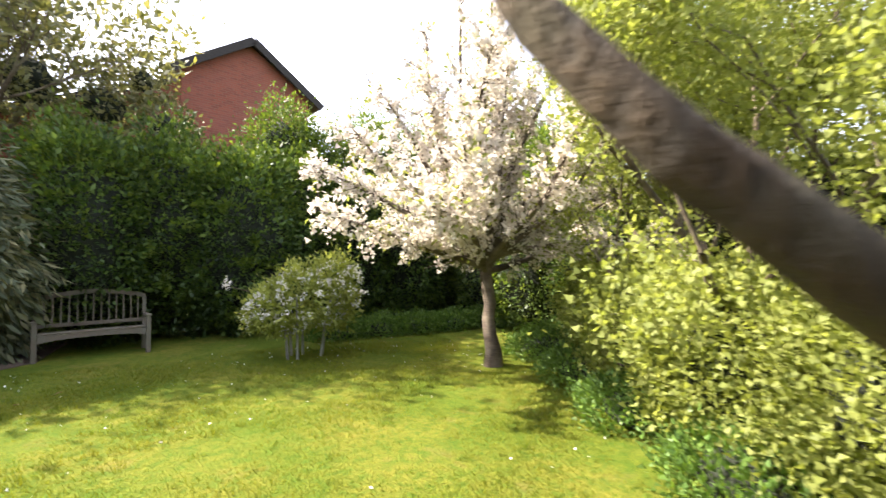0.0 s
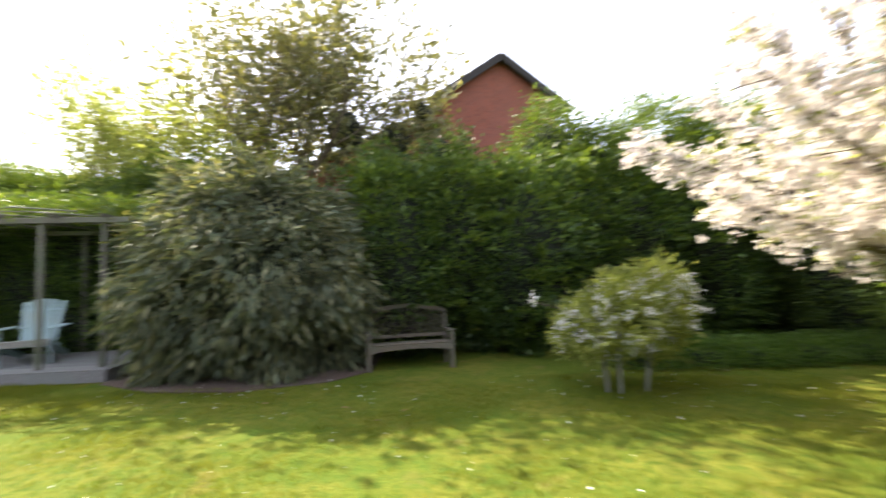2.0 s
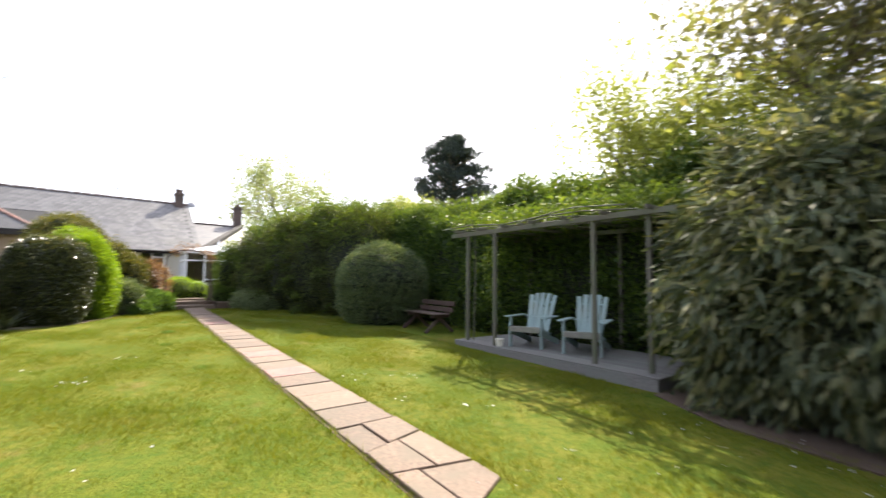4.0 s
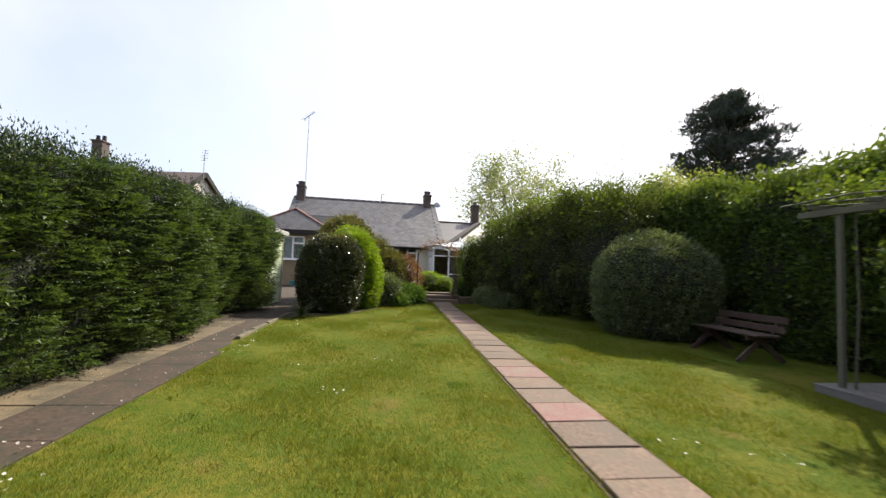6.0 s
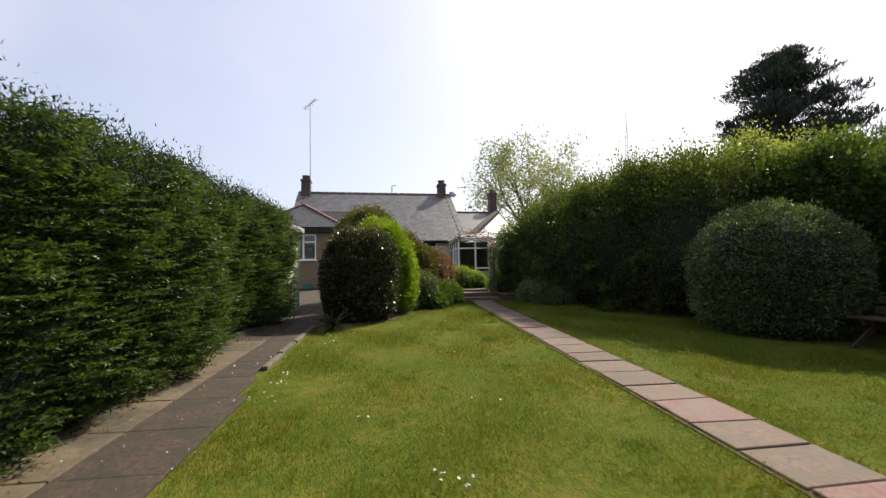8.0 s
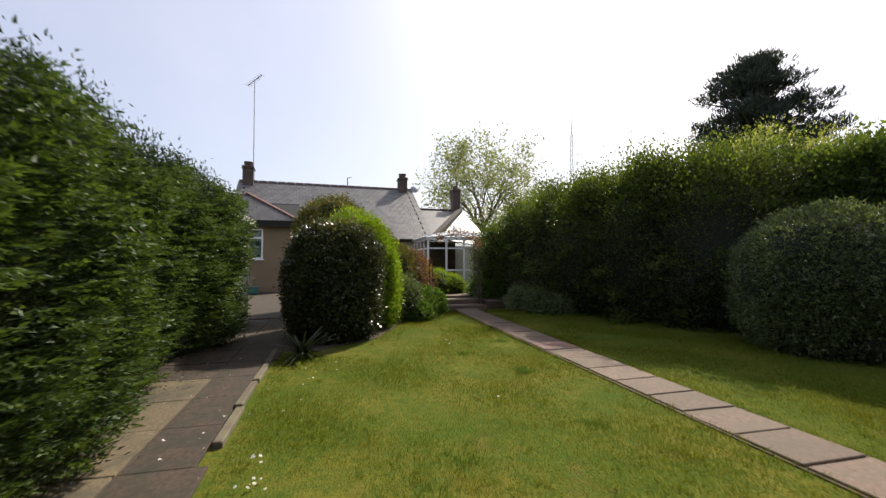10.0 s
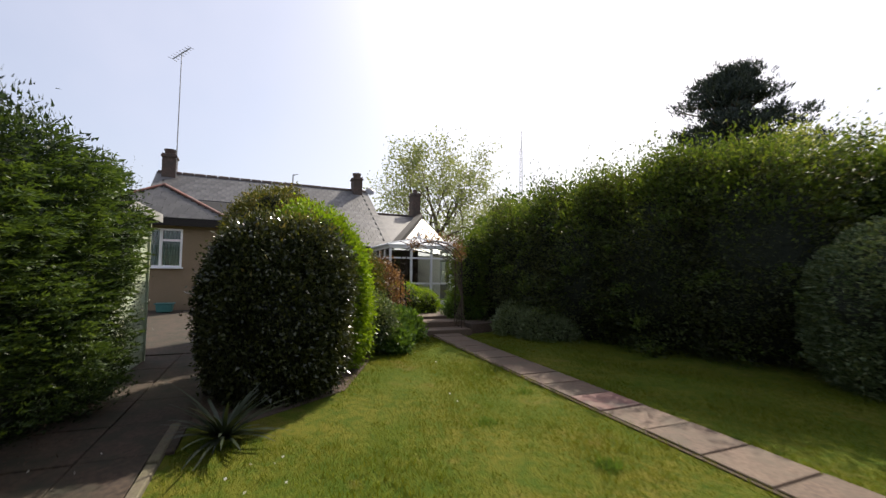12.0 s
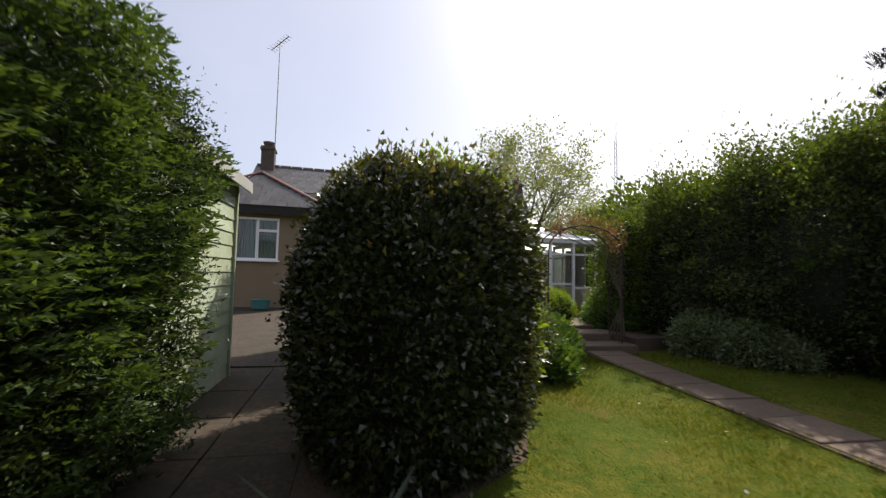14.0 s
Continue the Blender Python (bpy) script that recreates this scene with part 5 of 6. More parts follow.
chimney(RX + 0.1, Y0 + 0.35, RD - 0.5, 7.25, 0.66, 0.25)
chimney(RX + 0.1, Y1 - 0.45, RD - 0.5, 7.15, 0.6, 0.24)
chimney(RX - 0.6, Y1 + 3.25, 4.6, 6.75, 0.6, 0.12)
dish = thing("satellite_dish", HOUSE @ pose(RX + 0.1, Y1 + 0.3, 6.35, 0, 60, 0), "small pale satellite dish on the gable end", "dish")
bm = bmesh.new()
bmesh.ops.create_uvsphere(bm, u_segments=16, v_segments=8, radius=0.5, matrix=Matrix.Diagonal((0.5, 0.5, 0.12, 1)))
part("reflector", bm, M["metal"], dish)


def aerial(name, m, h, n, label):
    root = thing(name, m, label, "aerial")
    npart("mast", mesh_np("mast", *tubes([[((0, 0, 0), 0.025), ((0, 0, h * 0.5), 0.022), ((0, 0, h), 0.018)]], 8), M["metal"], True), root)
    bm = bmesh.new()
    beam(bm, (-0.5, 0.1, h - 0.25), (0.5, -0.1, h + 0.15), 0.03, 0.03)
    part("boom", bm, M["metal"], root)
    for k in range(n):
        t = k / (n - 1)
        bm = bmesh.new()
        c = Vector((-0.5 + t, 0.1 - 0.2 * t, h - 0.25 + 0.4 * t))
        beam(bm, c + Vector((-0.05, -0.22 + 0.06 * t, 0.0)), c + Vector((0.05, 0.22 - 0.06 * t, 0.0)), 0.014, 0.014)
        part("rod", bm, M["metal"], root)


aerial("tv_aerial", HOUSE @ pose(RX + 0.35, Y0 + 0.62, 6.1, 0, 0, 60), 5.75, 8, "tall mast with a small aerial fixed beside the chimney")
pipe = thing("vent_pipe", HOUSE @ pose(RX - 0.6, 1.4, RD - 0.4), "thin metal flue behind the roof ridge", "pipe")
npart("pipe", mesh_np("pipe", *tubes([[((0, 0, 0), 0.03), ((0, 0, 1.05), 0.03)], [((0, 0, 1.05), 0.03), ((0, 0.25, 1.12), 0.02)]], 8), M["metal"], True), pipe)
vent = thing("roof_vent", HOUSE @ pose(-1.7, 0.2, 4.2), "thin dark soil pipe rising through the slates", "pipe")
npart("pipe", mesh_np("pipe", *tubes([[((0, 0, 0), 0.045), ((0, 0, 0.55), 0.045)]], 10), M["darkwood"], True), vent)


# conservatory
def conservatory():
    x0, x1, y0, y1 = -29.55, -26.55, 4.75, 8.05
    zb, zs, ze, zr = 0.6, 1.35, 2.86, 3.3
    root = thing("conservatory", pose(x1, y0, 0), "white framed glazed conservatory with a pale sheet roof", "conservatory")
    W, D = y1 - y0, x1 - x0
    part("dwarf_wall", boxes(((-0.06, W / 2 - 0.9, (zb + zs) / 2), (0.12, W - 1.85, zs - zb)), ((-D / 2, 0.06, (zb + zs) / 2), (D - 0.26, 0.12, zs - zb)), ((-D / 2, W - 0.06, (zb + zs) / 2), (D - 0.26, 0.12, zs - zb)), ((-0.06, W - 0.25, (zb + zs) / 2), (0.12, 0.5, zs - zb))), M["render"], root, "low cream wall")
    for y in (0.04, 0.85, 1.65, 2.45, W - 0.04):
        part("post", boxes(((0, y, (zb + ze) / 2 if 0.8 < y < 2.6 else (zs + ze) / 2), (0.08, 0.08, ze - zb - 0.1 if 0.8 < y < 2.6 else ze - zs - 0.1))), M["upvc"], root)
    for k in range(1, 5):
        for y in (0.03, W - 0.03):
            part("post", boxes(((-D * k / 4, y, (zs + ze) / 2), (0.08, 0.07, ze - zs - 0.1))), M["upvc"], root)
    for y, w in ((0.445, 0.73), (2.83, 0.68)):
        part("sill_rail", boxes(((0, y, zs + 0.03), (0.1, w, 0.07))), M["upvc"], root)
    for y in (0.03, W - 0.03):
        part("sill_rail", boxes(((-D / 2 - 0.03, y, zs + 0.03), (D - 0.14, 0.1, 0.07))), M["upvc"], root)
        part("transom", boxes(((-D / 2 - 0.03, y, 2.45), (D - 0.14, 0.06, 0.06))), M["upvc"], root)
        part("eaves_beam", boxes(((-D / 2, y, ze), (D + 0.1, 0.1, 0.12)), bevel=0.01), M["upvc"], root)
    part("eaves_beam", boxes(((0.03, W / 2, ze + 0.003), (0.12, W + 0.1, 0.12)), bevel=0.01), M["upvc"], root)
    for a, b in ((0.08, 0.81), (0.89, 1.61), (1.69, 2.41), (2.49, W - 0.08)):
        door = 0.8 < a < 2.0
        lo = 0.75 if door else zs + 0.06
        part("transom", boxes(((0, (a + b) / 2, 2.45), (0.06, b - a, 0.06))), M["upvc"], root)
        part("pane", boxes(((0, (a + b) / 2, (lo + ze) / 2), (0.012, b - a, ze - lo - 0.12))), M["glass"], root)
        if door:
            part("door_rail", boxes(((0.004, (a + b) / 2, 0.78), (0.07, b - a, 0.16)), ((0.004, (a + b) / 2, 1.5), (0.065, b - a, 0.07))), M["upvc"], root)
    for k in range(4):
        a, b = -D * k / 4 - 0.04, -D * (k + 1) / 4 + 0.04
        for y in (0.03, W - 0.03):
            part("pane", boxes((((a + b) / 2, y, (zs + ze) / 2), (a - b, 0.012, ze - zs - 0.12))), M["glass"], root)
    e, yc = 0.12, W / 2
    ap = (-1.45, yc, zr)
    for pts in ([(e, -e, ze + 0.05), (e, W + e, ze + 0.05), ap], [(e, -e, ze + 0.05), ap, (-D, yc, zr), (-D, -e, ze + 0.05)], [(e, W + e, ze + 0.05), (-D, W + e, ze + 0.05), (-D, yc, zr), ap]):
        bm = bmesh.new()
        poly(bm, pts, 0.03)
        part("roof_sheet", bm, M["poly"], root, "pale translucent roof sheet")
    for k in range(6):
        bm = bmesh.new()
        beam(bm, (e, -e + (W + 2 * e) * k / 5, ze + 0.1), (ap[0], yc, zr + 0.05), 0.035, 0.04)
        part("glazing_bar", bm, M["upvc"], root)
    for k in range(1, 4):
        for y in (-e, W + e):
            bm = bmesh.new()
            beam(bm, (-0.75 * k - 0.3, y, ze + 0.1), (max(-0.4 * k - 1.3, -D), yc, zr + 0.05), 0.035, 0.04)
            part("glazing_bar", bm, M["upvc"], root)
    bm = bmesh.new()
    beam(bm, (ap[0] + 0.1, yc, zr + 0.06), (-D, yc, zr + 0.06), 0.1, 0.1, 0.02)
    part("roof_ridge", bm, M["upvc"], root)
    bm = bmesh.new()
    bmesh.ops.create_cone(bm, segments=4, radius1=0.1, radius2=0.0, depth=0.25, cap_ends=True, matrix=Matrix.Translation((ap[0], yc, zr + 0.2)))
    part("finial", bm, M["upvc"], root)
    # two panels added inside, coloured dark so the interior looks dim
    part("inner_wall", boxes(((-D + 0.1, W / 2 - 0.5, 1.9), (0.06, W - 1.4, 2.0))), M["brownwood"], root, "added dark brown panel for the dim interior")
    part("blind", boxes(((-0.6, W - 0.45, 2.0), (0.04, 0.7, 1.2))), M["room"], root)
    part("floor", boxes(((-D / 2, W / 2, 0.7), (D - 0.2, W - 0.2, 0.1))), M["slab"], root)


conservatory()


# neighbouring buildings
def plain_house(m, w, d, eave, ridge, wallm, roofm, label, over=0.3, verge=True):
    root = tagged(new("house"), label, "house")
    root.matrix_basis = m
    bm = boxes(((0, d / 2, eave / 2), (w, d, eave)))
    part("wall", bm, wallm, root)
    for y, s in ((0.0, 1), (d, -1)):
        bm = bmesh.new()
        poly(bm, [(-w / 2, y, eave), (w / 2, y, eave), (0, y, ridge - 0.1)], 0.2 * s, (0, 1, 0))
        part("gable_wall", bm, wallm, root)
    for s in (-1, 1):
        sl = (ridge - eave) / (w / 2)
        bm = bmesh.new()
        poly(bm, [(s * (w / 2 + over), -0.25, eave - over * sl), (0, -0.25, ridge), (0, d + 0.25, ridge), (s * (w / 2 + over), d + 0.25, eave - over * sl)], 0.1)
        part("roof", bm, roofm, root, "tiled roof")
        if verge:
            bm = bmesh.new()
            beam(bm, (s * (w / 2 + over), -0.27, eave - over * sl + 0.0), (0, -0.27, ridge + 0.0), 0.05, 0.26)
            part("verge_board", bm, M["darkwood"], root, "dark verge board")
    return root


brick_house = plain_house(pose(2.9, 15.6, -0.02, 0, 0, 5), 4.2, 9.0, 7.8, 9.25, M["brick"], M["browntile"], "tall red brick house gable with a dark verge beyond the hedge", over=0.45)
nh = plain_house(pose(-31.0, -7.3, 0.2, 0, 0, 90), 4.6, 10.0, 5.0, 6.5, M["whitewall"], M["browntile"], "neighbouring house with a pale gable and brown tiled roof")
nh.matrix_basis = pose(-31.3, -9.0, 0.5, 0, 0, 172)
bm = bmesh.new()
poly(bm, [(-7.4, 0.03, 0.0), (-2.11, 0.03, 0.0), (-2.11, 0.03, 7.3), (-7.4, 0.03, 4.7)], 0.25, (0, 1, 0))
part("gable_wall", bm, M["brick"], brick_house, "lower red brick wall under the long roof slope")
bm = bmesh.new()
poly(bm, [(-7.8, -0.2, 4.5), (-2.2, -0.2, 7.25), (-2.2, 6.0, 7.25), (-7.8, 6.0, 4.5)], 0.1)
part("roof", bm, M["browntile"], brick_house, "long low tiled roof slope")
bm = bmesh.new()
beam(bm, (-7.8, -0.24, 4.53), (-2.5, -0.24, 7.13), 0.05, 0.2)
part("verge_board", bm, M["darkwood"], brick_house, "dark verge board")
nst = thing("brick_chimney", pose(-28.2, -12.7, 0.3), "red brick chimney of the neighbouring house with pots", "chimney")
part("stack", boxes(((0, 0, 3.72), (0.6, 0.5, 7.44)), ((0, 0, 7.46), (0.7, 0.6, 0.08)), bevel=0.01), M["chimney"], nst)
for y in (-0.15, 0.15):
    bm = bmesh.new()
    bmesh.ops.create_cone(bm, segments=12, radius1=0.1, radius2=0.09, depth=0.3, cap_ends=True, matrix=Matrix.Translation((0, y, 7.64)))
    part("chimney_pot", bm, M["darkwood"], nst)
aerial("tv_aerial", pose(-30.9, -8.75, 6.5, 0, 0, 40), 1.6, 5, "television aerial on the neighbouring roof")


def lattice_mast():
    root = thing("lattice_mast", pose(-90, 51.5, 0), "distant thin lattice radio mast", "mast")
    paths = [[((0.6 * math.cos(a), 0.6 * math.sin(a), 0), 0.07), ((0.3 * math.cos(a), 0.3 * math.sin(a), 30), 0.05)] for a in (0, 2.1, 4.2)]
    for k in range(30):
        r = 0.6 - 0.3 * k / 30
        for a, b in ((0, 2.1), (2.1, 4.2), (4.2, 0)):
            paths.append([((r * math.cos(a), r * math.sin(a), k), 0.03), ((r * math.cos(b), r * math.sin(b), k + 1), 0.03)])
    npart("lattice", mesh_np("lattice", *tubes(paths, 4), M["metal"]), root)
    npart("antenna", mesh_np("antenna", *tubes([[((0, 0, 30), 0.1), ((0, 0, 34), 0.06)]], 5), M["metal"]), root)


lattice_mast()


# steps, terrace, arch
terrace = tagged(new("terrace"), "paved terrace with low stone steps", "terrace", kind="structure")
part("step", boxes(((-21.1, 4.5, 0.4), (0.62, 1.6, 0.3)), bevel=0.015), M["slab"], terrace, "worn stone step")
part("step", boxes(((-21.65, 4.5, 0.5), (0.62, 1.7, 0.36)), bevel=0.015), M["slab"], terrace, "worn stone step")
part("paving", boxes(((-24.6, 4.5, 0.6), (5.2, 1.3, 0.3)), bevel=0.01), M["slab"], terrace)
bm = bmesh.new()
poly(bm, [(-20.9, 2.9, 0.3), (-20.9, 3.62, 0.3), (-27.0, 3.75, 0.3), (-27.0, 2.5, 0.3)], 0.33)
part("raised_bed", bm, M["soil"], terrace)
bm = bmesh.new()
poly(bm, [(-21.0, 5.4, 0.3), (-21.5, 8.0, 0.3), (-27.0, 9.0, 0.3), (-27.0, 5.3, 0.3)], 0.33)
part("raised_bed", bm, M["soil"], terrace)
arch = thing("garden_arch", pose(-21.2, 4.4, 0.4), "thin rusty metal arch with a sparse climbing rose over the steps", "arch")
for y in (-0.72, 0.72):
    for x in (-0.2, 0.2):
        npart("upright", mesh_np("upright", *tubes([[((x, y, 0), 0.014), ((x, y, 1.8), 0.012)]], 6), M["rust"], True), arch)
    for k in range(7):
        npart("rung", mesh_np("rung", *tubes([[((-0.2, y, 0.2 + 0.25 * k), 0.007), ((0.2, y, 0.2 + 0.25 * k), 0.007)]], 5), M["rust"]), arch)
for x in (-0.2, 0.2):
    npart("hoop", mesh_np("hoop", *tubes([[((x, 0.72 * math.cos(a), 1.8 + 0.45 * math.sin(a)), 0.012) for a in np.linspace(0, math.pi, 12)]], 6), M["rust"], True), arch)
rng = np.random.default_rng(71)
climb = thing("climbing_rose", pose(-21.2, 4.4, 0.4), "sparse climbing rose with reddish young leaves on the arch", "plant")
npart("stems", mesh_np("stems", *tubes([[((0.1 - 0.1 * k, 0.86 - 0.05 * k, 0.0), 0.016), ((0.05 * k, 0.84 - 0.03 * k, 0.9), 0.013), ((0.08 - 0.06 * k, 0.75 - 0.05 * k, 1.8), 0.011), ((0.1 * math.sin(k), 0.4 - 0.3 * k, 2.25), 0.008)] for k in range(5)], 6), M["bark"], True), climb)
pts = [(rng.normal(0, 0.14), 0.72 * math.cos(a) + rng.normal(0, 0.08) + 0.1, 1.85 + 0.5 * math.sin(a) + rng.normal(0, 0.08)) for a in rng.uniform(0, 2.6, 90)]
npart("leaves", mesh_np("leaves", *clusters(rng, pts, [(0, 0, 1)] * len(pts), 9, 0.06, 0.05, 0.6, 1.0), M["redleaf"]), climb, kind="stuff")
recycling = thing("recycling_box", pose(-25.9, -2.05, 0.66), "blue-green plastic recycling box beside the wing wall", "box")
bm = boxes(((0, 0, 0.15), (0.34, 0.42, 0.24)), bevel=0.02)
for v in bm.verts:
    v.co.x *= 0.85 + 0.5 * v.co.z
    v.co.y *= 0.85 + 0.5 * v.co.z
part("tub", bm, M["plasticbox"], recycling)
part("rim", boxes(((0, 0, 0.27), (0.38, 0.47, 0.03)), bevel=0.008), M["plasticbox"], recycling)

# spiky plant
yucca = thing("spiky_plant", pose(-15.95, 0.42, ground(-15.95)), "spiky rosette of long narrow strap leaves on the border corner", "plant")
rng = np.random.default_rng(81)
bmco, bmfa = [], []
for k in range(64):
    a, up, ln = k * 2.4, 0.2 + 1.1 * rng.random(), rng.uniform(0.36, 0.62)
    b = len(bmco)
    for j in range(6):
        t = j / 5
        r = ln * t * math.cos(up * (1 - 0.5 * t)) + 0.03
        z = ln * t * math.sin(up) - 0.35 * ln * t * t * (1.2 - up * 0.6) + 0.06
        w = 0.02 * (1 - t) ** 0.6 + 0.002
        for s in (-1, 1):
            bmco.append((r * math.cos(a) - s * w * math.sin(a), r * math.sin(a) + s * w * math.cos(a), max(z, 0.01) + abs(s) * 0.004))
        if j:
            bmfa.append((b + 2 * j - 2, b + 2 * j - 1, b + 2 * j + 1, b + 2 * j))
npart("leaves", mesh_np("leaves", bmco, bmfa, M["strap"]), yucca, kind="stuff")

# closing greenery behind the walker and beyond the hedges
clipped_hedge("closing_hedge", 8.6, 10.6, -3.2, 13.0, lambda x: 3.2, M["laurel"], 60000, 0.14, "tall plain hedge closing the end of the garden", 91, per=6, faces="end0 top")
shrub("far_tree", [((-34 - 9 * k, 16 + 5.5 * k + 2 * math.sin(k * 2), 2.2), (5.0, 3.5, 3.6 + 1.0 * math.sin(k * 1.7))) for k in range(6)], M["hedgetop"], 34000, 0.35, "distant belt of green trees beyond the hedge", "trees", 92, per=8, rad=0.3, core=0.85, lump=0.15)
shrub("far_tree", [((-40 - 3 * k, -22 + 9.0 * k, 1.5), (4.0, 6.0, 3.0)) for k in range(3)], M["laurel"], 16000, 0.35, "distant dark trees behind the bungalow", "trees", 93, per=8, rad=0.3, core=0.85, lump=0.15)

# daisies
rng = np.random.default_rng(101)


def daisies(x, y, n, r):
    root = thing("daisy_patch", pose(x, y, ground(x)), "small patch of white daisies in the mown lawn", "daisies", "daisy patches in the lawn")
    co, fa = [], []
    for k in range(max(3, int(n * 0.6))):
        cx, cy, cz = rng.normal(0, r), rng.normal(0, r), rng.uniform(0.035, 0.06)
        tx, ty = rng.normal(0, 0.3, 2)
        for j in range(8):
            a, w, ln = j * 0.785, 0.0045, 0.011
            b = len(co)
            for rr, ss in ((0.002, -0.5), (ln, -1), (ln, 1), (0.002, 0.5)):
                px, py = rr * math.cos(a) - ss * w * math.sin(a), rr * math.sin(a) + ss * w * math.cos(a)
                co.append((cx + px, cy + py, cz + px * tx + py * ty))
            fa.append((b, b + 1, b + 2, b + 3))
    npart("flowers", mesh_np("flowers", co, fa, M["petal"]), root, kind="stuff")


for x, y, n, r in ((-7.75, 0.25, 26, 0.1), (-8.35, 0.05, 14, 0.09), (-9.7, 2.1, 18, 0.12), (-11.2, 2.6, 6, 0.1), (-11.6, 0.25, 16, 0.12), (-12.2, 0.35, 12, 0.09), (-10.9, 1.5, 6, 0.15), (-12.6, 0.3, 10, 0.06), (-15.2, 0.7, 12, 0.2), (-14.6, 0.5, 8, 0.15), (-13.7, 0.3, 8, 0.1), (-7.9, 6.0, 14, 0.14), (-6.2, 5.9, 10, 0.12), (-7.0, 5.3, 10, 0.1), (-8.2, 5.2, 8, 0.1), (-3.0, 7.3, 12, 0.5), (-1.8, 7.0, 10, 0.5), (4.4, 5.0, 14, 0.5), (3.6, 5.2, 10, 0.4), (0.9, 2.2, 2, 0.2), (2.4, 2.4, 6, 0.3), (3.2, 2.1, 8, 0.25), (-13.2, 2.5, 5, 0.3), (-16.8, 3.4, 8, 0.5), (-18.6, 3.6, 8, 0.4), (-6.5, 2.8, 6, 0.3)):
    daisies(x, y, n, r)
leafl = thing("fallen_leaf", pose(1.15, 1.75, 0.03, 15, 10, 40), "curled pale brown fallen leaf on the grass", "leaf", "fallen leaves")
npart("blade", mesh_np("blade", [(-0.05, 0, 0), (0, 0.022, 0.012), (0.055, 0, 0.003), (0, -0.022, 0.012)], [(0, 1, 2, 3)], M["redleaf"]), leafl)
for x, y, a in ((-1.6, 6.6, 20), (-1.2, 6.1, 120), (-2.6, 6.9, 60), (-0.9, 6.4, 200)):
    copy_thing(leafl, pose(x, y, ground(x) + 0.03, 10, 15, a))

# litter under the hedge and petals on the grass
rng = np.random.default_rng(105)
litter = tagged(new("leaf_litter"), "dry brown leaf litter along the foot of the hedge", "litter", kind="stuff")
xs = rng.uniform(-18, -5, 1500)
ys = -1.25 + np.abs(rng.normal(0, 0.22, 1500))
pp = np.stack([xs, ys, np.where(xs > 0, 0, -0.02 * xs) + 0.03], 1)
npart("leaves", mesh_np("leaves", *leaves(rng, pp, np.tile((0, 0, 0.1), (1500, 1)), 0.02, 0.6, 1.0), M["soil"]), litter, kind="stuff")
petals = tagged(new("fallen_petals"), "white petals scattered on the shaded lawn and path", "litter", kind="stuff")
xs = np.concatenate([rng.uniform(-5, 5, 260), rng.uniform(-16, -6, 90)])
ys = np.concatenate([rng.uniform(3.5, 8, 260), rng.uniform(-1.0, 0.2, 90)])
pp = np.stack([xs, ys, np.where(xs > 0, 0, -0.02 * xs) + 0.035], 1)
npart("petal_field", mesh_np("petal_field", *leaves(rng, pp, np.tile((0, 0, 0.2), (350, 1)), 0.022, 0.8, 1.2), M["petal"]), petals, kind="stuff")
tuft = thing("grass_tuft", pose(-14.4, 3.4, ground(-14.4)), "dark green tuft of coarse grass in the lawn", "grass tuft", "grass tufts")
npart("tuft", mesh_np("tuft", *leaves(rng, rng.normal(0, 0.06, (260, 3)) * (1, 1, 0), np.tile((0, 0, 1), (260, 1)), 0.065, 0.1, 0.5), M["bedgreen"]), tuft, kind="stuff")
for x, y in ((-12.6, 3.3), (-15.6, 2.9), (-10.1, 3.6), (-9.0, 0.9), (-16.4, 3.9), (-12.2, 1.9)):
    copy_thing(tuft, pose(x, y, ground(x) - 0.03, 0, 0, 40 * x))

# grass blades over the lawn
rng = np.random.default_rng(111)


def turf(name, boxes_n, size, label):
    root = tagged(new(name), label, "grass", kind="stuff")
    P = []
    for x0, x1, y0, y1, n in boxes_n:
        P.append(np.stack([rng.uniform(x0, x1, n), rng.uniform(y0, y1, n)], 1))
    P = np.concatenate(P)
    x, y = P[:, 0], P[:, 1]
    keep = ~((x > -11.6) & (x < 3.1) & (y < 0.13 + 0.04 * np.sin(x * 5))) & ~((x < -4.75) & (y > 4.31) & (y < 4.95)) & ~((x < -15.9) & (y < 1.2 + (-15.9 - x) * 0.36)) & ~((x > -9.4) & (x < -5.4) & (y > 8.44)) & ~((x > -5.3) & (x < -1.6) & (y > 7.9))
    P = P[keep]
    x, y = P[:, 0], P[:, 1]
    z = np.where(x > 0, 0, np.where(x > -20, -0.02 * x, 0.4)) - 0.01
    tall = 1 + 0.5 * np.sin(x * 2.3 + 1) * np.sin(y * 2.9) + 0.6 * (np.sin(x * 7 + y * 5) * np.sin(y * 9 - x * 4) > 0.75) + 0.8 * (np.abs(y - 4.25) < 0.05) + 0.8 * (np.abs(y - 4.98) < 0.06) * (x < -4.7)
    n = len(x)
    a = rng.uniform(0, 6.283, n)
    h = size * tall * rng.uniform(0.5, 1.3, n)
    w = 0.0028 + 0.0022 * rng.random(n)
    lean = rng.normal(0, 0.5, (n, 2)) * h[:, None]
    b = np.stack([x, y, z], 1)
    s = np.stack([np.cos(a) * w, np.sin(a) * w, np.zeros(n)], 1)
    tip = b + np.stack([lean[:, 0], lean[:, 1], h], 1)
    co = np.stack([b - s, b + s, tip], 1).reshape(-1, 3)
    ob = npart("blades", mesh_np("blades", co, np.arange(3 * n).reshape(n, 3), M["grass"]), root, kind="stuff")


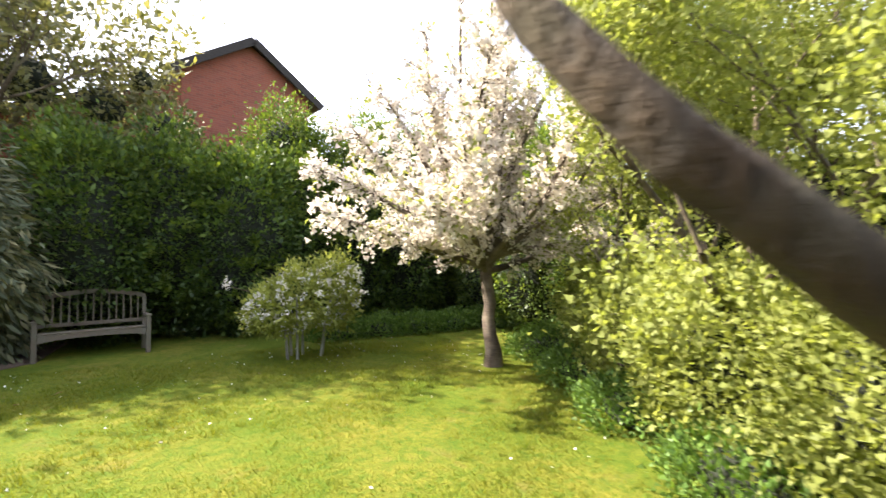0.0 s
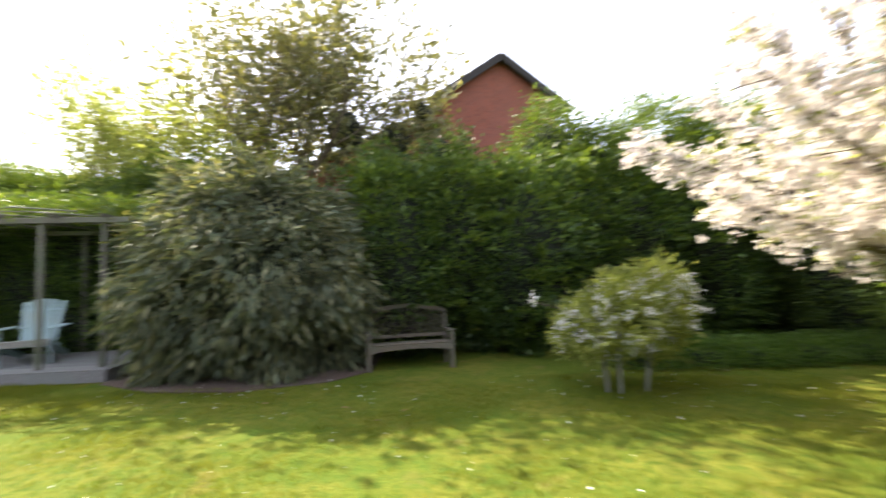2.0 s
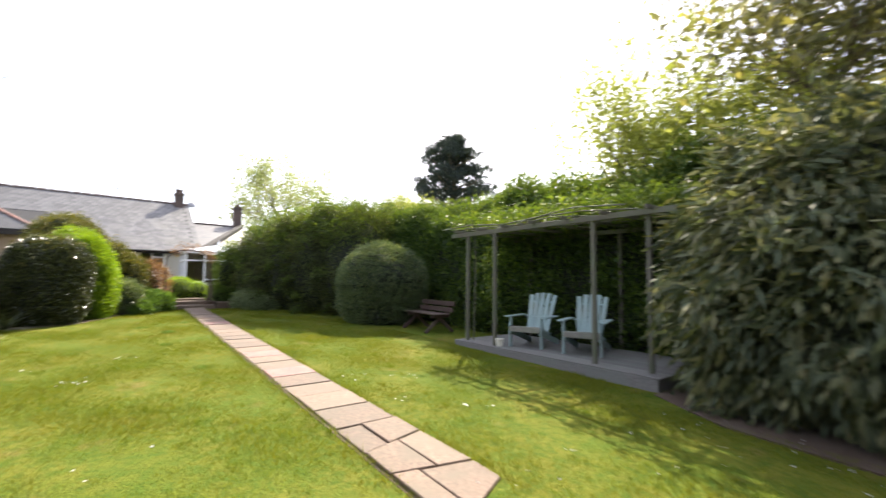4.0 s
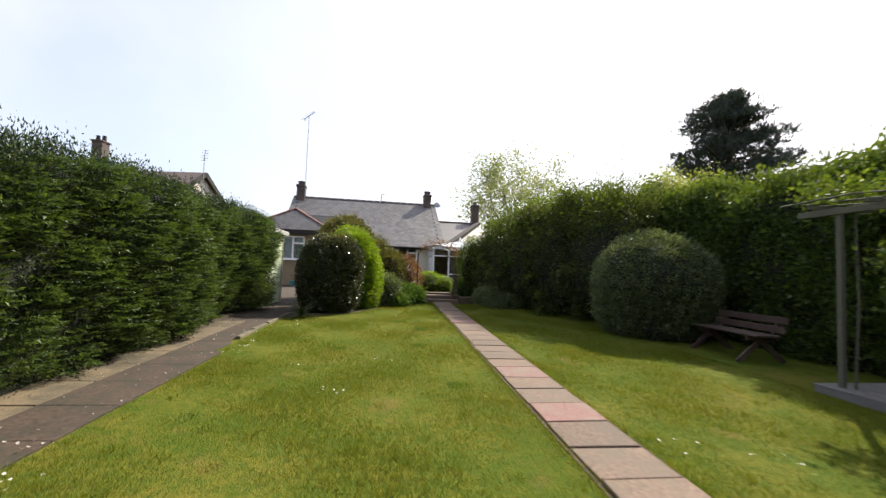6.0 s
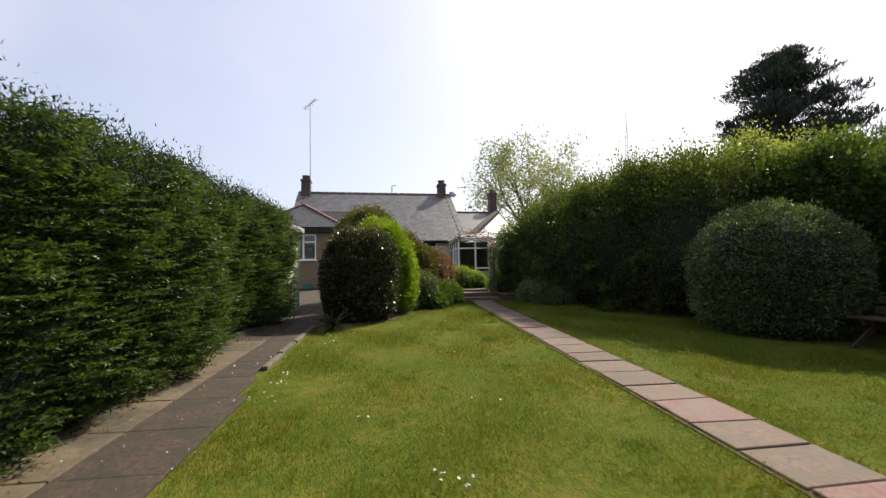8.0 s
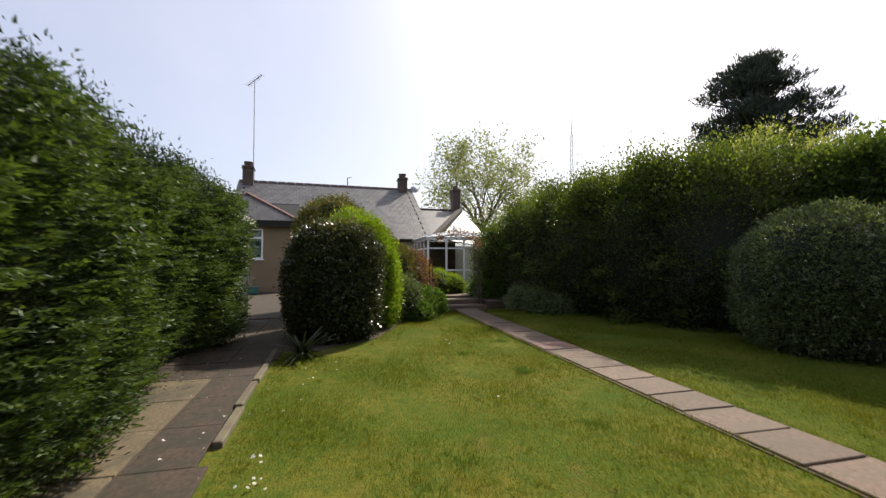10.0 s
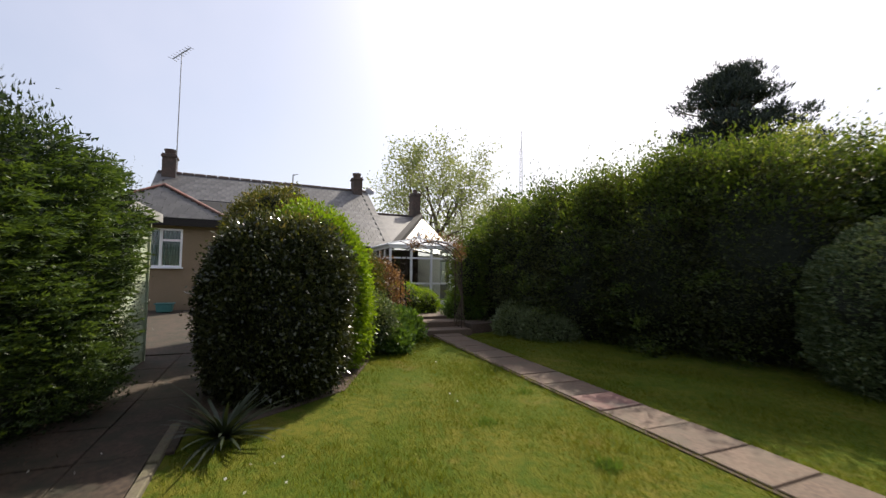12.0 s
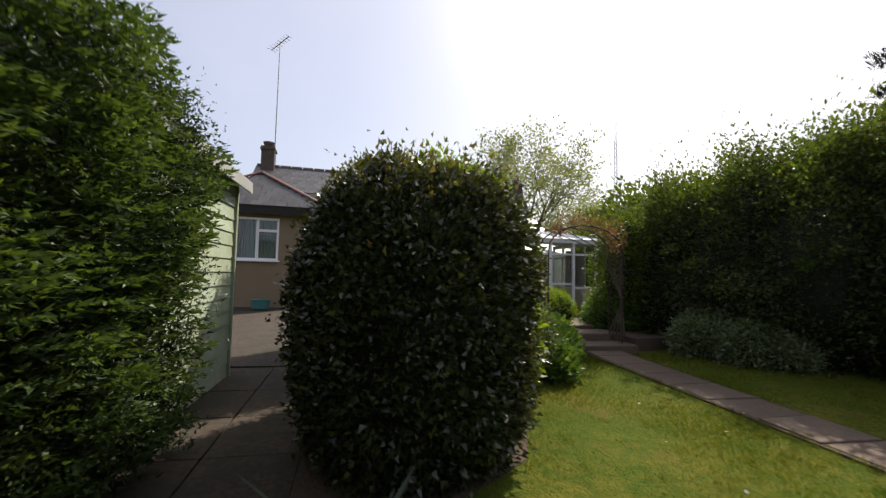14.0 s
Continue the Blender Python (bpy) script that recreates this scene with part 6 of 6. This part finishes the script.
turf("turf", [(-4.5, 5.0, 0.3, 7.8, 170000), (-12, -4.5, 0.05, 8.45, 180000), (-20.8, -12, 0.05, 8.4, 175000)], 0.036, "short mown green grass with taller tufts along the paving")

# concrete path on the hedge side
kerb = tagged(new("side_path"), "old grey concrete path with a sandy strip and raised edging", "path", kind="structure")
x, k = 3.0, 0
rr = random.Random(5)
while x > -20.2:
    ln = 0.82
    xa, xb = x, x - ln + 0.012
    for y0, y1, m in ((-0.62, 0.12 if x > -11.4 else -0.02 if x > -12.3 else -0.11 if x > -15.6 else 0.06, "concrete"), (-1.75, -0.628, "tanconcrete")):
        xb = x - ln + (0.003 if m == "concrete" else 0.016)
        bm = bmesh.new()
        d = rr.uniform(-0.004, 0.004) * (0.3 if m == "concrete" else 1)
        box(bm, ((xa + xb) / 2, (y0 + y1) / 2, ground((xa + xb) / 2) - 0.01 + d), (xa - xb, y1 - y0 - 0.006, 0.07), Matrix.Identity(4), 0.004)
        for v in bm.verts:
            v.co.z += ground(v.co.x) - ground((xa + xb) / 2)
        # past x -14.6 the sandy strip takes the dark colour, standing in for shade
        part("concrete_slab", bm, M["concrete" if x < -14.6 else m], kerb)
    x -= ln
x = -12.9
while x > -16.2:
    bm = bmesh.new()
    ln = 0.91
    off = rr.uniform(-0.012, 0.012)
    box(bm, (x - ln / 2, -0.06 + off, ground(x) + 0.0), (ln - 0.015, 0.085, 0.12), Matrix.Identity(4), 0.01)
    part("edging_block", bm, M["edging"], kerb)
    x -= ln
bm = bmesh.new()
poly(bm, [(-20.15, -3.2, 0.25), (-20.15, 0.4, 0.25), (-20.9, 0.6, 0.25), (-27.5, 2.4, 0.25), (-29.8, 2.4, 0.25), (-29.8, -6.0, 0.25), (-26, -6.0, 0.25)], 0.19)
for v in bm.verts:
    v.co.z += (ground(v.co.x) - 0.4) * (1 if v.co.z > 0.3 else 0.5)
part("yard", bm, M["concrete"], kerb, "grey concrete yard")

# paving slabs across the lawn
pathway = tagged(new("slab_path"), "row of buff and pink paving slabs let into the lawn", "path", kind="structure")
x, k = -4.72, 0
skew = [-0.5, 0.22, -0.3] + [rr.uniform(-0.035, 0.035) for _ in range(40)]
while x > -20.75:
    ln = rr.choice((0.5, 0.54, 0.57, 0.6))
    pink = k in (7, 10, 19)
    cells = [(4.3, 4.95)]
    if k in (0, 1, 2):
        mid = (4.5, 4.66, 4.56)[k]
        cells = [(4.29, mid - 0.008), (mid + 0.012, 4.97)]
    for y0, y1 in cells:
        bm = bmesh.new()
        tilt = rr.uniform(-0.014, 0.014)
        jy = rr.uniform(-0.012, 0.012) if len(cells) == 1 else 0
        box(bm, (x - ln / 2, (y0 + y1) / 2 + jy, ground(x - ln / 2) + 0.002 + rr.uniform(-0.004, 0.006)), (ln - 0.024, y1 - y0, 0.05), Matrix.Identity(4), 0.007)
        for v in bm.verts:
            v.co.z += tilt * (v.co.x - x) + ground(v.co.x) - ground(x - ln / 2)
            v.co.x += (skew[k] if v.co.x > x - ln / 2 else skew[k + 1]) * (v.co.y - 4.6)
        part("paving_slab", bm, M["pinkslab" if pink else "slab"], pathway, "pinkish paving slab" if pink else "")
    x -= ln
    k += 1
bm = bmesh.new()
poly(bm, [(-5.0, 4.26, -0.02), (-20.7, 4.26, -0.02), (-20.7, 4.985, -0.02), (-5.0, 4.985, -0.02)], 0.024)
for v in bm.verts:
    v.co.z += ground(v.co.x)
part("joint_soil", bm, M["soil"], pathway, "dark soil between the slabs", "structure")

# slates of the main front slope
sl = (RD - (EV - 0.2)) / (EX - RX)
run = math.hypot(RD - EV + 0.2, EX - RX)
nrow, ncol = 23, 30
ang = math.atan2(RD - EV + 0.2, EX - RX)
bm = boxes(((0, 0, 0), (run / nrow - 0.014, (Y1 - Y0 + 0.3) / ncol - 0.01, 0.02)))
slate_me = bpy.data.meshes.new("slate")
bm.to_mesh(slate_me)
bm.free()
slate_me.materials.append(M["slate"])
rest = bmesh.new()
count = 0
for r in range(nrow):
    for c in range(ncol):
        t = (r + 0.5) / nrow
        w = (Y1 - Y0 + 0.3) / ncol
        y = Y0 - 0.15 + w * (c + 0.5 + (0.25 if r % 2 else -0.25) * (0 < c < ncol - 1))
        if y < WY1 + 0.25 and r < 13:
            continue
        p = Vector((EX + (RX - EX) * t, y, EV - 0.2 + (RD - EV + 0.2) * t)) + Vector((math.sin(ang), 0, math.cos(ang))) * (0.012 + rr.uniform(0, 0.004))
        m = Matrix.Translation(p) @ Matrix.Rotation(ang + 0.05, 4, "Y") @ Matrix.Rotation(rr.uniform(-0.012, 0.012), 4, "Z")
        if r >= nrow - 10:
            npart("slate", slate_me, house, at=m)
            count += 1
        else:
            box(rest, (0, 0, 0), (run / nrow - 0.014, w - 0.01, 0.02), m)
part("slate_field", rest, M["slate"], house, kind="stuff")
wr = bmesh.new()
wa = math.atan2(WR - WE + 0.1, WH + o)
wl = math.hypot(WR - WE + 0.1, WH + o) / 10
for r in range(10):
    t = (r + 0.5) / 10
    px, pz = WX + o - (WH + o) * t, WE - 0.1 + (WR - WE + 0.1) * t
    half = (WY1 + o - WC) * (1 - (r + 0.9) / 10)
    cols = max(int(half * 2 / 0.3), 1)
    for c in range(cols):
        y = WC - half + (c + 0.5) * 2 * half / cols
        m = Matrix.Translation((px + 0.014, y, pz + 0.02)) @ Matrix.Rotation(wa + 0.05, 4, "Y")
        box(wr, (0, 0, 0), (wl - 0.012, 2 * half / cols - 0.01, 0.016), m)
part("slating", wr, M["slate"], house, kind="stuff")
